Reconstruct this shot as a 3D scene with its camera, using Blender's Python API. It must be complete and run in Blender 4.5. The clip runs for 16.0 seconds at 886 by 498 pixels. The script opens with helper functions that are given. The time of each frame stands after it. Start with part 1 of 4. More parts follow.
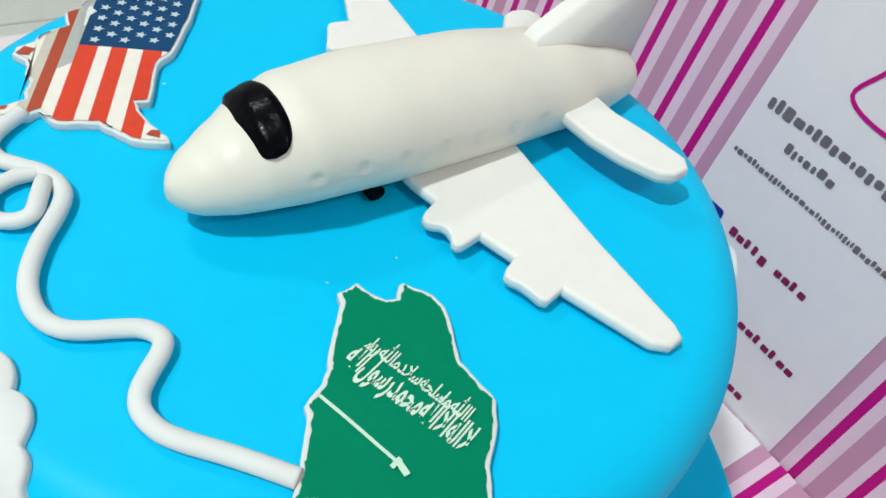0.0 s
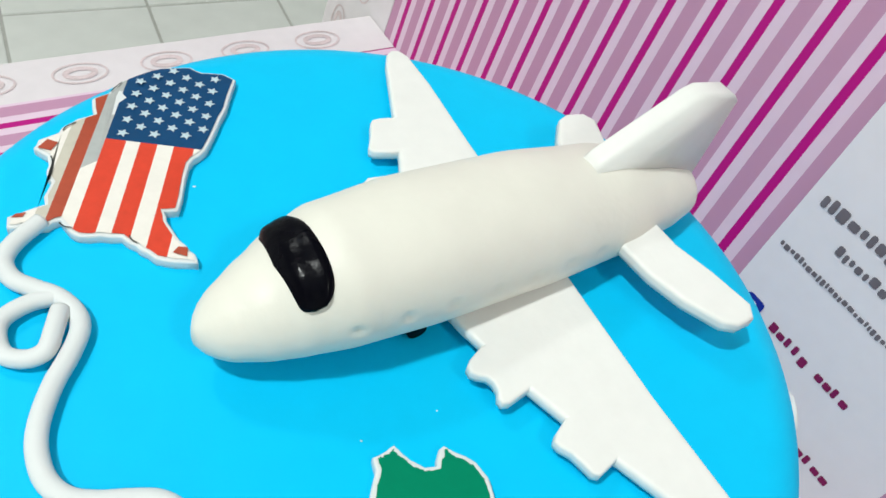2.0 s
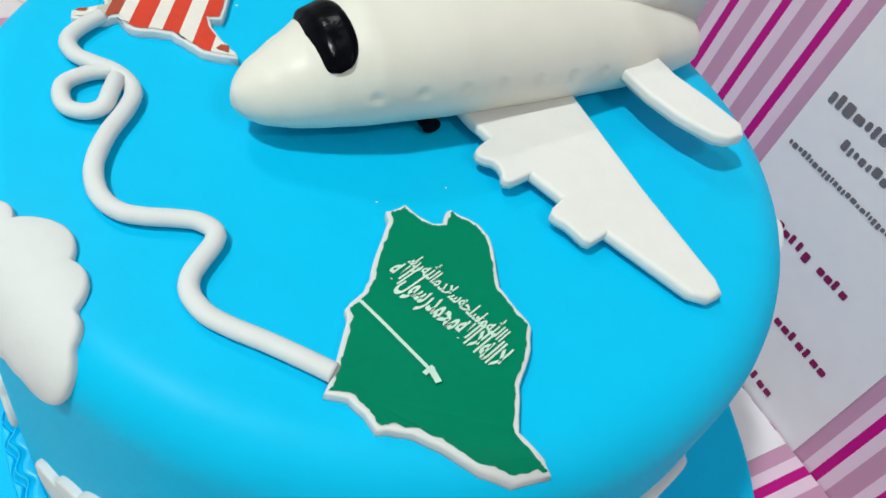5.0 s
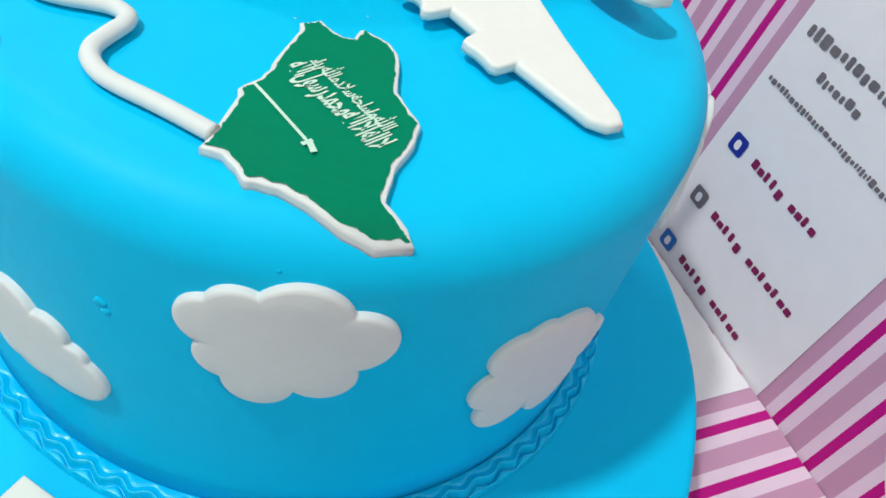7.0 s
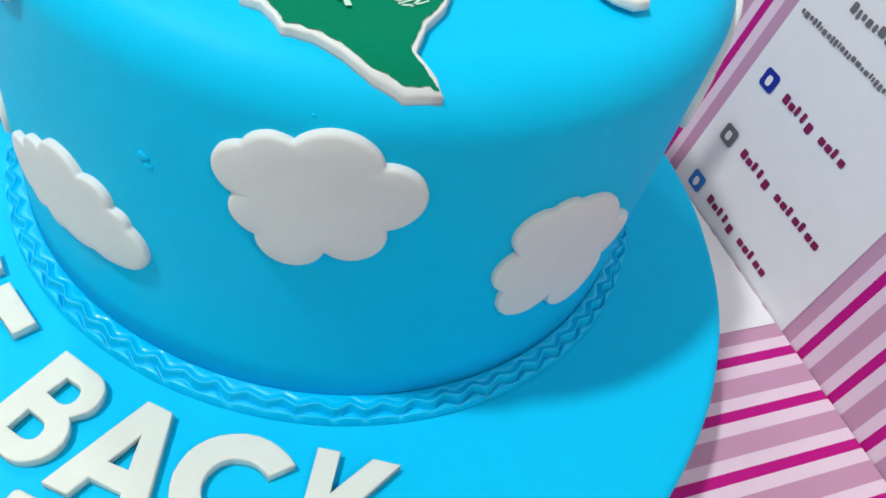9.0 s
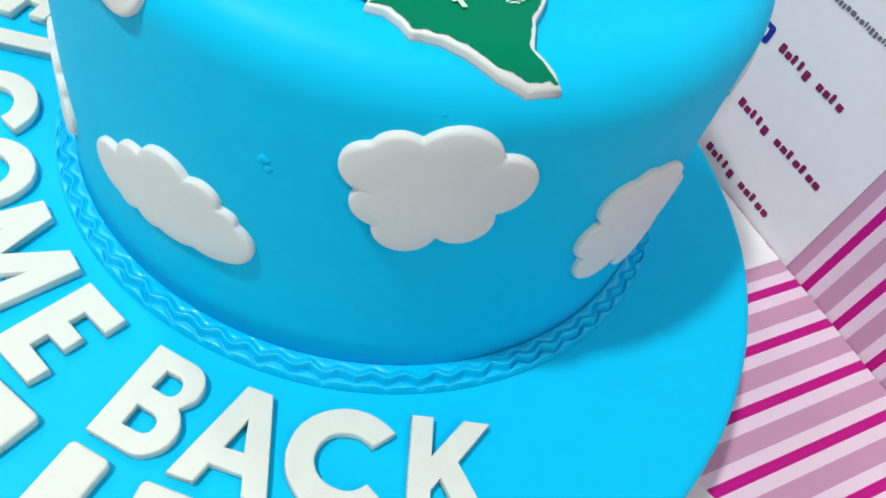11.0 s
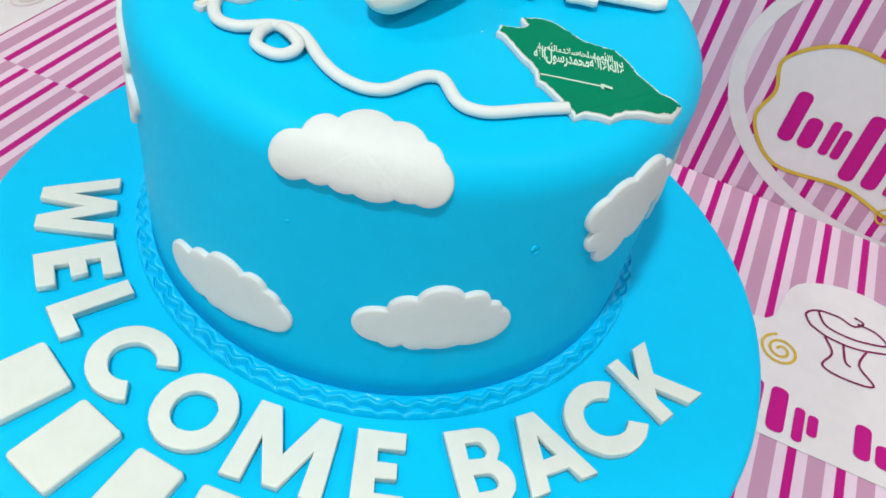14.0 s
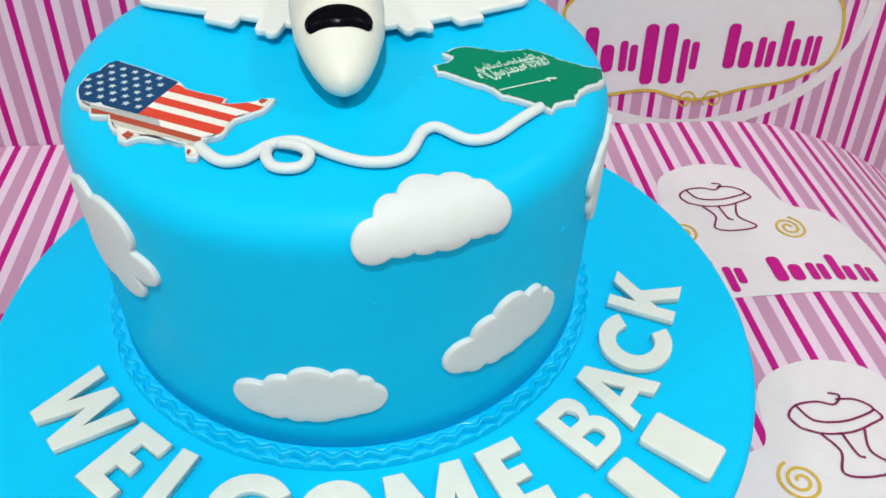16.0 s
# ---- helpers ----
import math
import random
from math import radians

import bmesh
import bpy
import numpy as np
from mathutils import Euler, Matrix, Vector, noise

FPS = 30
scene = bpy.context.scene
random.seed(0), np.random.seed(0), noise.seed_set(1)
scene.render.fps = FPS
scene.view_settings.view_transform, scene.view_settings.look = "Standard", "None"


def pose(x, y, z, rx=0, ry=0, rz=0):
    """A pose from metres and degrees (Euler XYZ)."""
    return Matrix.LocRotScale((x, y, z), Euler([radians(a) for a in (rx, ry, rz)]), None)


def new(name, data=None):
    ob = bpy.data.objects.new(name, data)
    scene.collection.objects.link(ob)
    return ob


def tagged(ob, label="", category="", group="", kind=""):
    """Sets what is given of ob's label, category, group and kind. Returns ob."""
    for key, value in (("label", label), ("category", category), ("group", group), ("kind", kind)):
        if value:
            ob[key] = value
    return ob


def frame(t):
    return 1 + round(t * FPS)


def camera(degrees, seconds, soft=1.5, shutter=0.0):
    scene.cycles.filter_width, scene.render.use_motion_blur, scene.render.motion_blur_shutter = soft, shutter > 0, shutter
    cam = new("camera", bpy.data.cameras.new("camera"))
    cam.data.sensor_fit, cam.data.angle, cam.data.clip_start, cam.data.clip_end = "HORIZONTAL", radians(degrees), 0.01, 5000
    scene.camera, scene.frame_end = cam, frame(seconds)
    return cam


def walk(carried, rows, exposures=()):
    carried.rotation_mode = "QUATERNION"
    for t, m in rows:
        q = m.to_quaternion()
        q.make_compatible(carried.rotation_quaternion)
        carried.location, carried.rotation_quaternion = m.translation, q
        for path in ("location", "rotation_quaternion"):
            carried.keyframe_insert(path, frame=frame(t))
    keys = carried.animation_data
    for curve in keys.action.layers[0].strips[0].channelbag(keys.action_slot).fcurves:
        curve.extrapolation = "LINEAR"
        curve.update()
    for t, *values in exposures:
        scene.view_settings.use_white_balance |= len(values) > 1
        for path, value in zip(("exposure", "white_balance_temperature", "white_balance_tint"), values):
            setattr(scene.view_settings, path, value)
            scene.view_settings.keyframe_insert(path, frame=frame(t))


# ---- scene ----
cam = camera(57.65, 16.0, soft=1.6)
# seconds, place, and Euler angles in degrees
ROWS = [
    (0.0, 0.0096, -0.1825, 0.3048, 42.81, -9.61, 2.55),
    (0.5, 0.0210, -0.1752, 0.3050, 43.07, -10.36, 4.15),
    (1.0, 0.0239, -0.1661, 0.3040, 42.83, -11.00, 5.00),
    (1.5, 0.0149, -0.1537, 0.3116, 41.63, -11.66, 5.53),
    (2.0, -0.0066, -0.1422, 0.3158, 42.18, -11.68, 5.46),
    (2.5, -0.0124, -0.1466, 0.3146, 43.53, -11.84, 6.41),
    (3.0, -0.0120, -0.1665, 0.3099, 43.95, -11.29, 7.24),
    (3.5, -0.0051, -0.1800, 0.3098, 42.32, -11.12, 7.53),
    (4.0, -0.0002, -0.1879, 0.3060, 41.73, -12.16, 7.92),
    (4.2, 0.0009, -0.1888, 0.3015, 41.55, -12.59, 7.92),
    (6.3, 0.0416, -0.2253, 0.2878, 41.99, -10.58, 12.91),
    (6.5, 0.0479, -0.2283, 0.2814, 42.32, -11.59, 13.82),
    (7.0, 0.0625, -0.2345, 0.2695, 42.17, -12.12, 13.97),
    (7.5, 0.0691, -0.2417, 0.2610, 42.97, -12.09, 15.00),
    (8.0, 0.0775, -0.2537, 0.2557, 42.05, -11.33, 17.80),
    (8.2, 0.0767, -0.2568, 0.2551, 41.75, -11.42, 17.34),
    (10.3, 0.0650, -0.2686, 0.2499, 39.82, -11.17, 15.39),
    (10.5, 0.0535, -0.2712, 0.2504, 39.38, -11.53, 13.37),
    (11.0, 0.0260, -0.2760, 0.2611, 38.52, -12.13, 10.28),
    (11.5, -0.0080, -0.2820, 0.2809, 38.46, -12.53, 7.02),
    (12.0, -0.0411, -0.2868, 0.2924, 39.40, -13.15, 0.60),
    (12.5, -0.0751, -0.2885, 0.3003, 40.02, -13.05, -5.73),
    (13.0, -0.1149, -0.2935, 0.3088, 40.96, -13.00, -12.09),
    (13.5, -0.1439, -0.2968, 0.3150, 42.09, -12.30, -18.34),
    (14.0, -0.1789, -0.2767, 0.3087, 44.05, -8.81, -29.43),
    (14.5, -0.2061, -0.2578, 0.3072, 45.26, -6.23, -37.81),
    (15.0, -0.2382, -0.2415, 0.3148, 46.38, -3.09, -46.62),
    (15.5, -0.2554, -0.2241, 0.3219, 46.16, -1.55, -55.31),
    (16.0, -0.2759, -0.2079, 0.3246, 48.07, -1.31, -60.32),
]
walk(cam, [(t, pose(*row)) for t, *row in ROWS], exposures=[(0.0, -0.33), (1.9, -0.25), (2.6, -0.34), (3.2, -0.39), (4.0, -0.44), (6.5, -0.37), (7.1, -0.25), (8.0, -0.26), (10.3, -0.13), (11.5, -0.20), (12.0, -0.27), (13.0, -0.29), (16.0, -0.30)])

# ---- world and lamps ----
world = bpy.data.worlds.new("room_air")
scene.world = world
world.use_nodes = True
world.node_tree.nodes["Background"].inputs[0].default_value = (0.93, 0.97, 1.0, 1)
world.node_tree.nodes["Background"].inputs[1].default_value = 0.25


def area_light(name, place, size, watts, colour):
    data = bpy.data.lights.new(name, "AREA")
    data.shape, data.size, data.energy, data.color = "DISK", size, watts, colour
    ob = new(name, data)
    ob.matrix_world = pose(*place)
    return ob


FLOOR_Z = -0.80
CEIL_Z = 1.85
# key lamp placed from the shadows, then two added fill lamps; none seen
LAMPS = [  # x, y, size, watts
    (-0.72, -0.45, 0.13, 33.0),
    (0.9, -1.0, 0.22, 11.0),
    (-1.1, 0.9, 0.22, 11.0),
]
for lx, ly, size, watts in LAMPS:
    area_light("key_fill_light", (lx, ly, CEIL_Z - 0.03), size, watts, (0.95, 1.0, 0.975))

# ---- materials ----


def material(name, colour, rough=0.5, vary=0.06, scale=60.0, bump=0.0, bump_scale=400.0, metal=0.0, spec=0.22, sss=0.0, coat=0.0):
    """A surface with two scales of colour variation and a fine relief."""
    m = bpy.data.materials.new(name)
    m.use_nodes = True
    nt = m.node_tree
    b = nt.nodes["Principled BSDF"]
    b.inputs["Roughness"].default_value = rough
    b.inputs["Metallic"].default_value = metal
    b.inputs["Specular IOR Level"].default_value = spec
    b.inputs["Coat Weight"].default_value = coat
    if sss:
        b.inputs["Subsurface Weight"].default_value = sss
        b.inputs["Subsurface Radius"].default_value = (0.004, 0.004, 0.004)
        b.inputs["Subsurface Scale"].default_value = 1.0
    tc = nt.nodes.new("ShaderNodeTexCoord")
    big = nt.nodes.new("ShaderNodeTexNoise")
    big.inputs["Scale"].default_value, big.inputs["Detail"].default_value = scale * 0.25, 2.0
    fine = nt.nodes.new("ShaderNodeTexNoise")
    fine.inputs["Scale"].default_value, fine.inputs["Detail"].default_value = scale * 3.0, 4.0
    nt.links.new(tc.outputs["Object"], big.inputs["Vector"])
    nt.links.new(tc.outputs["Object"], fine.inputs["Vector"])
    add = nt.nodes.new("ShaderNodeMath")
    add.operation = "ADD"
    nt.links.new(big.outputs["Fac"], add.inputs[0])
    nt.links.new(fine.outputs["Fac"], add.inputs[1])
    ramp = nt.nodes.new("ShaderNodeMapRange")
    ramp.inputs["From Min"].default_value, ramp.inputs["From Max"].default_value = 0.6, 1.4
    ramp.inputs["To Min"].default_value, ramp.inputs["To Max"].default_value = 1.0 - vary, 1.0 + vary
    nt.links.new(add.outputs[0], ramp.inputs["Value"])
    mix = nt.nodes.new("ShaderNodeMix")
    mix.data_type, mix.blend_type = "RGBA", "MULTIPLY"
    mix.inputs["Factor"].default_value = 1.0
    mix.inputs["A"].default_value = (*colour, 1)
    nt.links.new(ramp.outputs["Result"], mix.inputs["B"])
    nt.links.new(mix.outputs["Result"], b.inputs["Base Color"])
    wander = nt.nodes.new("ShaderNodeMapRange")
    wander.inputs["From Min"].default_value, wander.inputs["From Max"].default_value = 0.35, 0.65
    wander.inputs["To Min"].default_value, wander.inputs["To Max"].default_value = max(rough - 0.12, 0.05), min(rough + 0.12, 1.0)
    nt.links.new(big.outputs["Fac"], wander.inputs["Value"])
    nt.links.new(wander.outputs["Result"], b.inputs["Roughness"])
    if bump:
        bn = nt.nodes.new("ShaderNodeTexNoise")
        bn.inputs["Scale"].default_value, bn.inputs["Detail"].default_value = bump_scale, 3.0
        nt.links.new(tc.outputs["Object"], bn.inputs["Vector"])
        bp = nt.nodes.new("ShaderNodeBump")
        bp.inputs["Strength"].default_value, bp.inputs["Distance"].default_value = bump, 0.001
        nt.links.new(bn.outputs["Fac"], bp.inputs["Height"])
        nt.links.new(bp.outputs["Normal"], b.inputs["Normal"])
    return m


def striped(name, period, shift, base, mauve, magenta):
    """Printed card: thin magenta and wide mauve stripes across the first map coordinate, in metres."""
    m = material(name, base, rough=0.45, vary=0.03, scale=40.0, bump=0.05, bump_scale=900.0)
    nt = m.node_tree
    b = nt.nodes["Principled BSDF"]
    under = b.inputs["Base Color"].links[0].from_socket
    uv = nt.nodes.new("ShaderNodeUVMap")
    sep = nt.nodes.new("ShaderNodeSeparateXYZ")
    nt.links.new(uv.outputs["UV"], sep.inputs[0])

    def calc(op, a, c, d=None):
        n = nt.nodes.new("ShaderNodeMath")
        n.operation = op
        for i, v in enumerate((a, c, d)):
            if v is None:
                continue
            if isinstance(v, (int, float)):
                n.inputs[i].default_value = v
            else:
                nt.links.new(v, n.inputs[i])
        return n.outputs[0]

    phase = calc("FRACT", calc("DIVIDE", calc("SUBTRACT", sep.outputs["X"], shift), period), 0.0)
    is_magenta = calc("LESS_THAN", phase, 0.19)
    is_mauve = calc("MULTIPLY", calc("GREATER_THAN", phase, 0.42), calc("LESS_THAN", phase, 0.78))
    out = under
    for mask, colour in ((is_mauve, mauve), (is_magenta, magenta)):
        mix = nt.nodes.new("ShaderNodeMix")
        mix.data_type = "RGBA"
        nt.links.new(mask, mix.inputs["Factor"])
        nt.links.new(out, mix.inputs["A"])
        mix.inputs["B"].default_value = (*colour, 1)
        out = mix.outputs["Result"]
    nt.links.new(out, b.inputs["Base Color"])
    return m


PINK, MAUVE, MAGENTA = (0.76, 0.58, 0.70), (0.53, 0.28, 0.42), (0.48, 0.004, 0.21)
blue_fondant = material("blue_fondant", (0.0, 0.53, 0.87), rough=0.55, vary=0.03, scale=30.0, bump=0.08, bump_scale=260.0, spec=0.11)
white_fondant = material("white_fondant", (0.69, 0.715, 0.715), rough=0.55, vary=0.03, scale=50.0, bump=0.10, bump_scale=500.0, spec=0.35)
ivory_fondant = material("ivory_fondant", (0.77, 0.755, 0.675), rough=0.5, vary=0.03, scale=40.0, bump=0.08, bump_scale=400.0, spec=0.35)
letter_fondant = material("letter_fondant", (0.72, 0.73, 0.67), rough=0.55, vary=0.04, scale=50.0, bump=0.12, bump_scale=500.0, spec=0.3)
wing_fondant = material("wing_fondant", (0.79, 0.79, 0.76), rough=0.55, vary=0.03, scale=50.0, bump=0.10, bump_scale=400.0, spec=0.35)
stamped_fondant = material("stamped_fondant", (0.0, 0.53, 0.87), rough=0.36, vary=0.04, scale=60.0, bump=0.12, bump_scale=260.0, spec=0.4)
black_fondant = material("black_fondant", (0.002, 0.002, 0.004), rough=0.24, vary=0.2, scale=80.0, bump=0.3, bump_scale=260.0, spec=0.06)
green_print = material("green_print", (0.0, 0.205, 0.108), rough=0.6, vary=0.06, scale=120.0, spec=0.05)
print_white = material("print_white", (0.56, 0.78, 0.66), rough=0.5, vary=0.05, scale=200.0)
flag_red = material("flag_red", (0.66, 0.055, 0.025), rough=0.5, vary=0.10, scale=120.0)
flag_shade_red = material("flag_shade_red", (0.40, 0.07, 0.035), rough=0.5, vary=0.12, scale=120.0)
flag_white = material("flag_white", (0.80, 0.76, 0.70), rough=0.5, vary=0.05, scale=120.0)
star_print = material("star_print", (0.48, 0.60, 0.66), rough=0.5, vary=0.10, scale=200.0)
flag_cream = material("flag_cream", (0.55, 0.52, 0.44), rough=0.5, vary=0.08, scale=120.0)
flag_grey = material("flag_grey", (0.42, 0.44, 0.43), rough=0.5, vary=0.08, scale=120.0)
flag_blue = material("flag_blue", (0.001, 0.050, 0.145), rough=0.5, vary=0.15, scale=120.0)
ink = material("ink", (0.03, 0.03, 0.03), rough=0.5)
floor_stripes = striped("floor_stripes", 0.0272, 0.1122, PINK, MAUVE, MAGENTA)
flap_stripes = striped("flap_stripes", 0.0262, 0.012, PINK, MAUVE, MAGENTA)
wall_stripes = striped("wall_stripes", 0.0264, -0.0335, PINK, MAUVE, MAGENTA)
logo_stripes = striped("logo_stripes", 0.0264, 0.1165, PINK, MAUVE, MAGENTA)
card_white = material("card_white", (0.79, 0.75, 0.79), rough=0.45, vary=0.03, scale=30.0)
card_margin = material("card_margin", (0.74, 0.69, 0.71), rough=0.45, vary=0.04, scale=30.0)
magenta_ink = material("magenta_ink", (0.50, 0.004, 0.22), rough=0.45, vary=0.08, scale=100.0)
plum_ink = material("plum_ink", (0.22, 0.015, 0.09), rough=0.45, vary=0.08, scale=100.0)
grey_ink = material("grey_ink", (0.16, 0.14, 0.16), rough=0.45, vary=0.08, scale=100.0)
gold_ink = material("gold_ink", (0.62, 0.40, 0.05), rough=0.4, vary=0.12, scale=100.0)
brown_ink = material("brown_ink", (0.66, 0.55, 0.56), rough=0.5, vary=0.2, scale=200.0)
navy_ink = material("navy_ink", (0.012, 0.03, 0.30), rough=0.45)
sky_ink = material("sky_ink", (0.02, 0.16, 0.50), rough=0.45)
tile_white = material("tile_white", (0.86, 0.88, 0.85), rough=0.25, vary=0.05, scale=6.0)
grout = material("grout", (0.55, 0.55, 0.52), rough=0.9, vary=0.15, scale=20.0)
wall_paint = material("wall_paint", (0.78, 0.78, 0.76), rough=0.8, vary=0.03, scale=4.0)
table_wood = material("table_wood", (0.42, 0.30, 0.20), rough=0.5, vary=0.15, scale=12.0)
lamp_white = material("lamp_white", (0.8, 0.8, 0.8), rough=0.4)
# glowing face of the added, unseen lamps
diffuser = bpy.data.materials.new("diffuser")
diffuser.use_nodes = True
diffuser.node_tree.nodes["Principled BSDF"].inputs["Emission Color"].default_value = (1, 0.97, 0.93, 1)
diffuser.node_tree.nodes["Principled BSDF"].inputs["Emission Strength"].default_value = 4.0

# ---- mesh helpers ----


def link_mesh(name, bm, mat, smooth=False):
    me = bpy.data.meshes.new(name)
    bm.normal_update()
    bm.to_mesh(me)
    bm.free()
    if mat:
        me.materials.append(mat)
    if smooth:
        me.polygons.foreach_set("use_smooth", [True] * len(me.polygons))
    return new(name, me)


def part(name, bm, mat, parent, label="", smooth=False):
    ob = link_mesh(name, bm, mat, smooth)
    ob.parent = parent
    if label:
        tagged(ob, label)
    return ob


def thing(name, m, label, category, group="", kind=""):
    ob = new(name)
    ob.empty_display_size = 0.02
    ob.matrix_world = m
    return tagged(ob, label, category, group, kind)


def box(bm, x0, y0, z0, x1, y1, z1, bevel=0.0):
    r = bmesh.ops.create_cube(bm, size=1.0, matrix=Matrix.LocRotScale(((x0 + x1) / 2, (y0 + y1) / 2, (z0 + z1) / 2), None, (x1 - x0, y1 - y0, z1 - z0)))
    if bevel:
        edges = list({e for v in r["verts"] for e in v.link_edges})
        bmesh.ops.bevel(bm, geom=edges, offset=bevel, segments=2, affect="EDGES")


def lathe(bm, profile, steps, shift=(0.0, 0.0)):
    """Turns a profile of (radius, height) about the upright axis."""
    rings = []
    for r, z in profile:
        if r < 1e-6:
            rings.append([bm.verts.new((shift[0], shift[1], z))])
        else:
            rings.append([bm.verts.new((shift[0] + r * math.cos(2 * math.pi * i / steps), shift[1] + r * math.sin(2 * math.pi * i / steps), z)) for i in range(steps)])
    for a, b in zip(rings, rings[1:]):
        for i in range(steps):
            j = (i + 1) % steps
            if len(a) == 1:
                bm.faces.new((a[0], b[i], b[j]))
            elif len(b) == 1:
                bm.faces.new((a[i], a[j], b[0]))
            else:
                bm.faces.new((a[i], a[j], b[j], b[i]))
    bmesh.ops.recalc_face_normals(bm, faces=bm.faces)


def spline(points, per=8, closed=False):
    """Catmull-Rom points through the given ones."""
    n, out = len(points), []
    pts = [Vector(p) for p in points]
    for i in range(n if closed else n - 1):
        if closed:
            p0, p1, p2, p3 = (pts[(i + k - 1) % n] for k in range(4))
        else:
            p0, p1, p2, p3 = pts[max(i - 1, 0)], pts[i], pts[i + 1], pts[min(i + 2, n - 1)]
        for k in range(per):
            t = k / per
            out.append(0.5 * (2 * p1 + (p2 - p0) * t + (2 * p0 - 5 * p1 + 4 * p2 - p3) * t * t + (3 * p1 - p0 - 3 * p2 + p3) * t ** 3))
    if not closed:
        out.append(pts[-1])
    return out


def tube(bm, pts, radius, sides=10, flat=1.0, closed=False):
    """A round or flattened strand along points; radius may be a function of 0..1."""
    rings = []
    n = len(pts)
    for i, p in enumerate(pts):
        if closed:
            d = pts[(i + 1) % n] - pts[i - 1]
        else:
            d = pts[min(i + 1, n - 1)] - pts[max(i - 1, 0)]
        d.normalize()
        side = d.cross(Vector((0, 0, 1)))
        side = side.normalized() if side.length > 1e-6 else Vector((1, 0, 0))
        up = side.cross(d)
        r = radius(i / max(n - 1, 1)) if callable(radius) else radius
        rings.append([bm.verts.new(p + side * (r * math.cos(a)) + up * (r * flat * math.sin(a))) for a in (2 * math.pi * k / sides for k in range(sides))])
    pairs = list(zip(rings, rings[1:])) + ([(rings[-1], rings[0])] if closed else [])
    for a, b in pairs:
        for k in range(sides):
            bm.faces.new((a[k], a[(k + 1) % sides], b[(k + 1) % sides], b[k]))
    if not closed:
        bm.faces.new(rings[0][::-1])
        bm.faces.new(rings[-1])
    bmesh.ops.recalc_face_normals(bm, faces=bm.faces)


def clip(poly, p, n):
    """The piece of a flat outline on the side of the line through p to which n points."""
    out = []
    for i, a in enumerate(poly):
        b = poly[(i + 1) % len(poly)]
        da, db = (a - p).dot(n), (b - p).dot(n)
        if da >= 0:
            out.append(a)
        if (da >= 0) != (db >= 0):
            out.append(a + (b - a) * (da / (da - db)))
    return out


def solid(bm, loops, z0, z1, bevel=0.0):
    """A flat piece between two heights with its rims rounded; outer loop first, holes after it."""
    steps = [(0.0, z0), (0.0, z1)]
    if bevel:
        steps = [(0.0, z0), (0.0, z0 + (z1 - bevel - z0) * 0.5)] + [(bevel * (1 - math.cos(radians(a))), z1 - bevel * (1 - math.sin(radians(a)))) for a in (0, 22, 45, 68, 90)] + [(bevel * 1.7, z1)]
    caps = {0: [], len(steps) - 1: []}
    for order, loop in enumerate(loops):
        pts = [Vector((p[0], p[1])) for p in loop]
        n = len(pts)
        area = sum(pts[i].x * pts[(i + 1) % n].y - pts[(i + 1) % n].x * pts[i].y for i in range(n))
        if (area > 0) != (order == 0):
            pts.reverse()
        rings = []
        for inset, z in steps:
            ring = []
            for i in range(n):
                d1, d2 = (pts[i] - pts[i - 1]).normalized(), (pts[(i + 1) % n] - pts[i]).normalized()
                nrm = Vector((-(d1.y + d2.y), d1.x + d2.x))
                q = pts[i] + (nrm.normalized() * min(inset / max(nrm.length / 2, 0.5), inset * 1.6) if nrm.length > 1e-6 else Vector((0, 0)))
                ring.append(bm.verts.new((q.x, q.y, z)))
            rings.append(ring)
        for lo, hi in zip(rings, rings[1:]):
            for i in range(n):
                bm.faces.new((lo[i], lo[(i + 1) % n], hi[(i + 1) % n], hi[i]))
        for level in caps:
            ring = rings[level]
            caps[level] += [bm.edges.get((ring[i], ring[(i + 1) % n])) for i in range(n)]
    for edges in caps.values():
        bmesh.ops.triangle_fill(bm, edges=edges, use_beauty=True)
    bmesh.ops.recalc_face_normals(bm, faces=bm.faces)


def slab(bm, outline, z0, z1, bevel=0.0):
    solid(bm, [outline], z0, z1, bevel)


def sheet_piece(bm, outline, z):
    """A printed patch: a thin flat outline."""
    if len(outline) < 3:
        return
    f = bm.faces.new([bm.verts.new((p[0], p[1], z)) for p in outline])
    f.normal_update()
    if f.normal.z < 0:
        f.normal_flip()
    bmesh.ops.triangulate(bm, faces=[f], ngon_method="EAR_CLIP")


def glyph_mesh(text, height, bold=0.0, thick=0.0, bevel=0.0, squeeze=1.0):
    """Solid lettering from the built-in font, centred, with cap height as given."""
    cu = bpy.data.curves.new("glyph", "FONT")
    cu.body, cu.align_x, cu.size = text, "CENTER", 1.0
    cu.offset = bold
    k = height / 0.73
    cu.extrude, cu.bevel_depth, cu.bevel_resolution = thick / k, bevel / k, 2
    ob = bpy.data.objects.new("glyph", cu)
    scene.collection.objects.link(ob)
    me = bpy.data.meshes.new_from_object(ob)
    bpy.data.objects.remove(ob)
    bm = bmesh.new()
    bm.from_mesh(me)
    bpy.data.meshes.remove(me)
    xs, ys, zs = zip(*[v.co for v in bm.verts])
    mid = Vector(((min(xs) + max(xs)) / 2, (min(ys) + max(ys)) / 2, min(zs)))
    for v in bm.verts:
        v.co = Vector(((v.co.x - mid.x) * k * squeeze, (v.co.y - mid.y) * k, (v.co.z - mid.z) * k))
    return bm


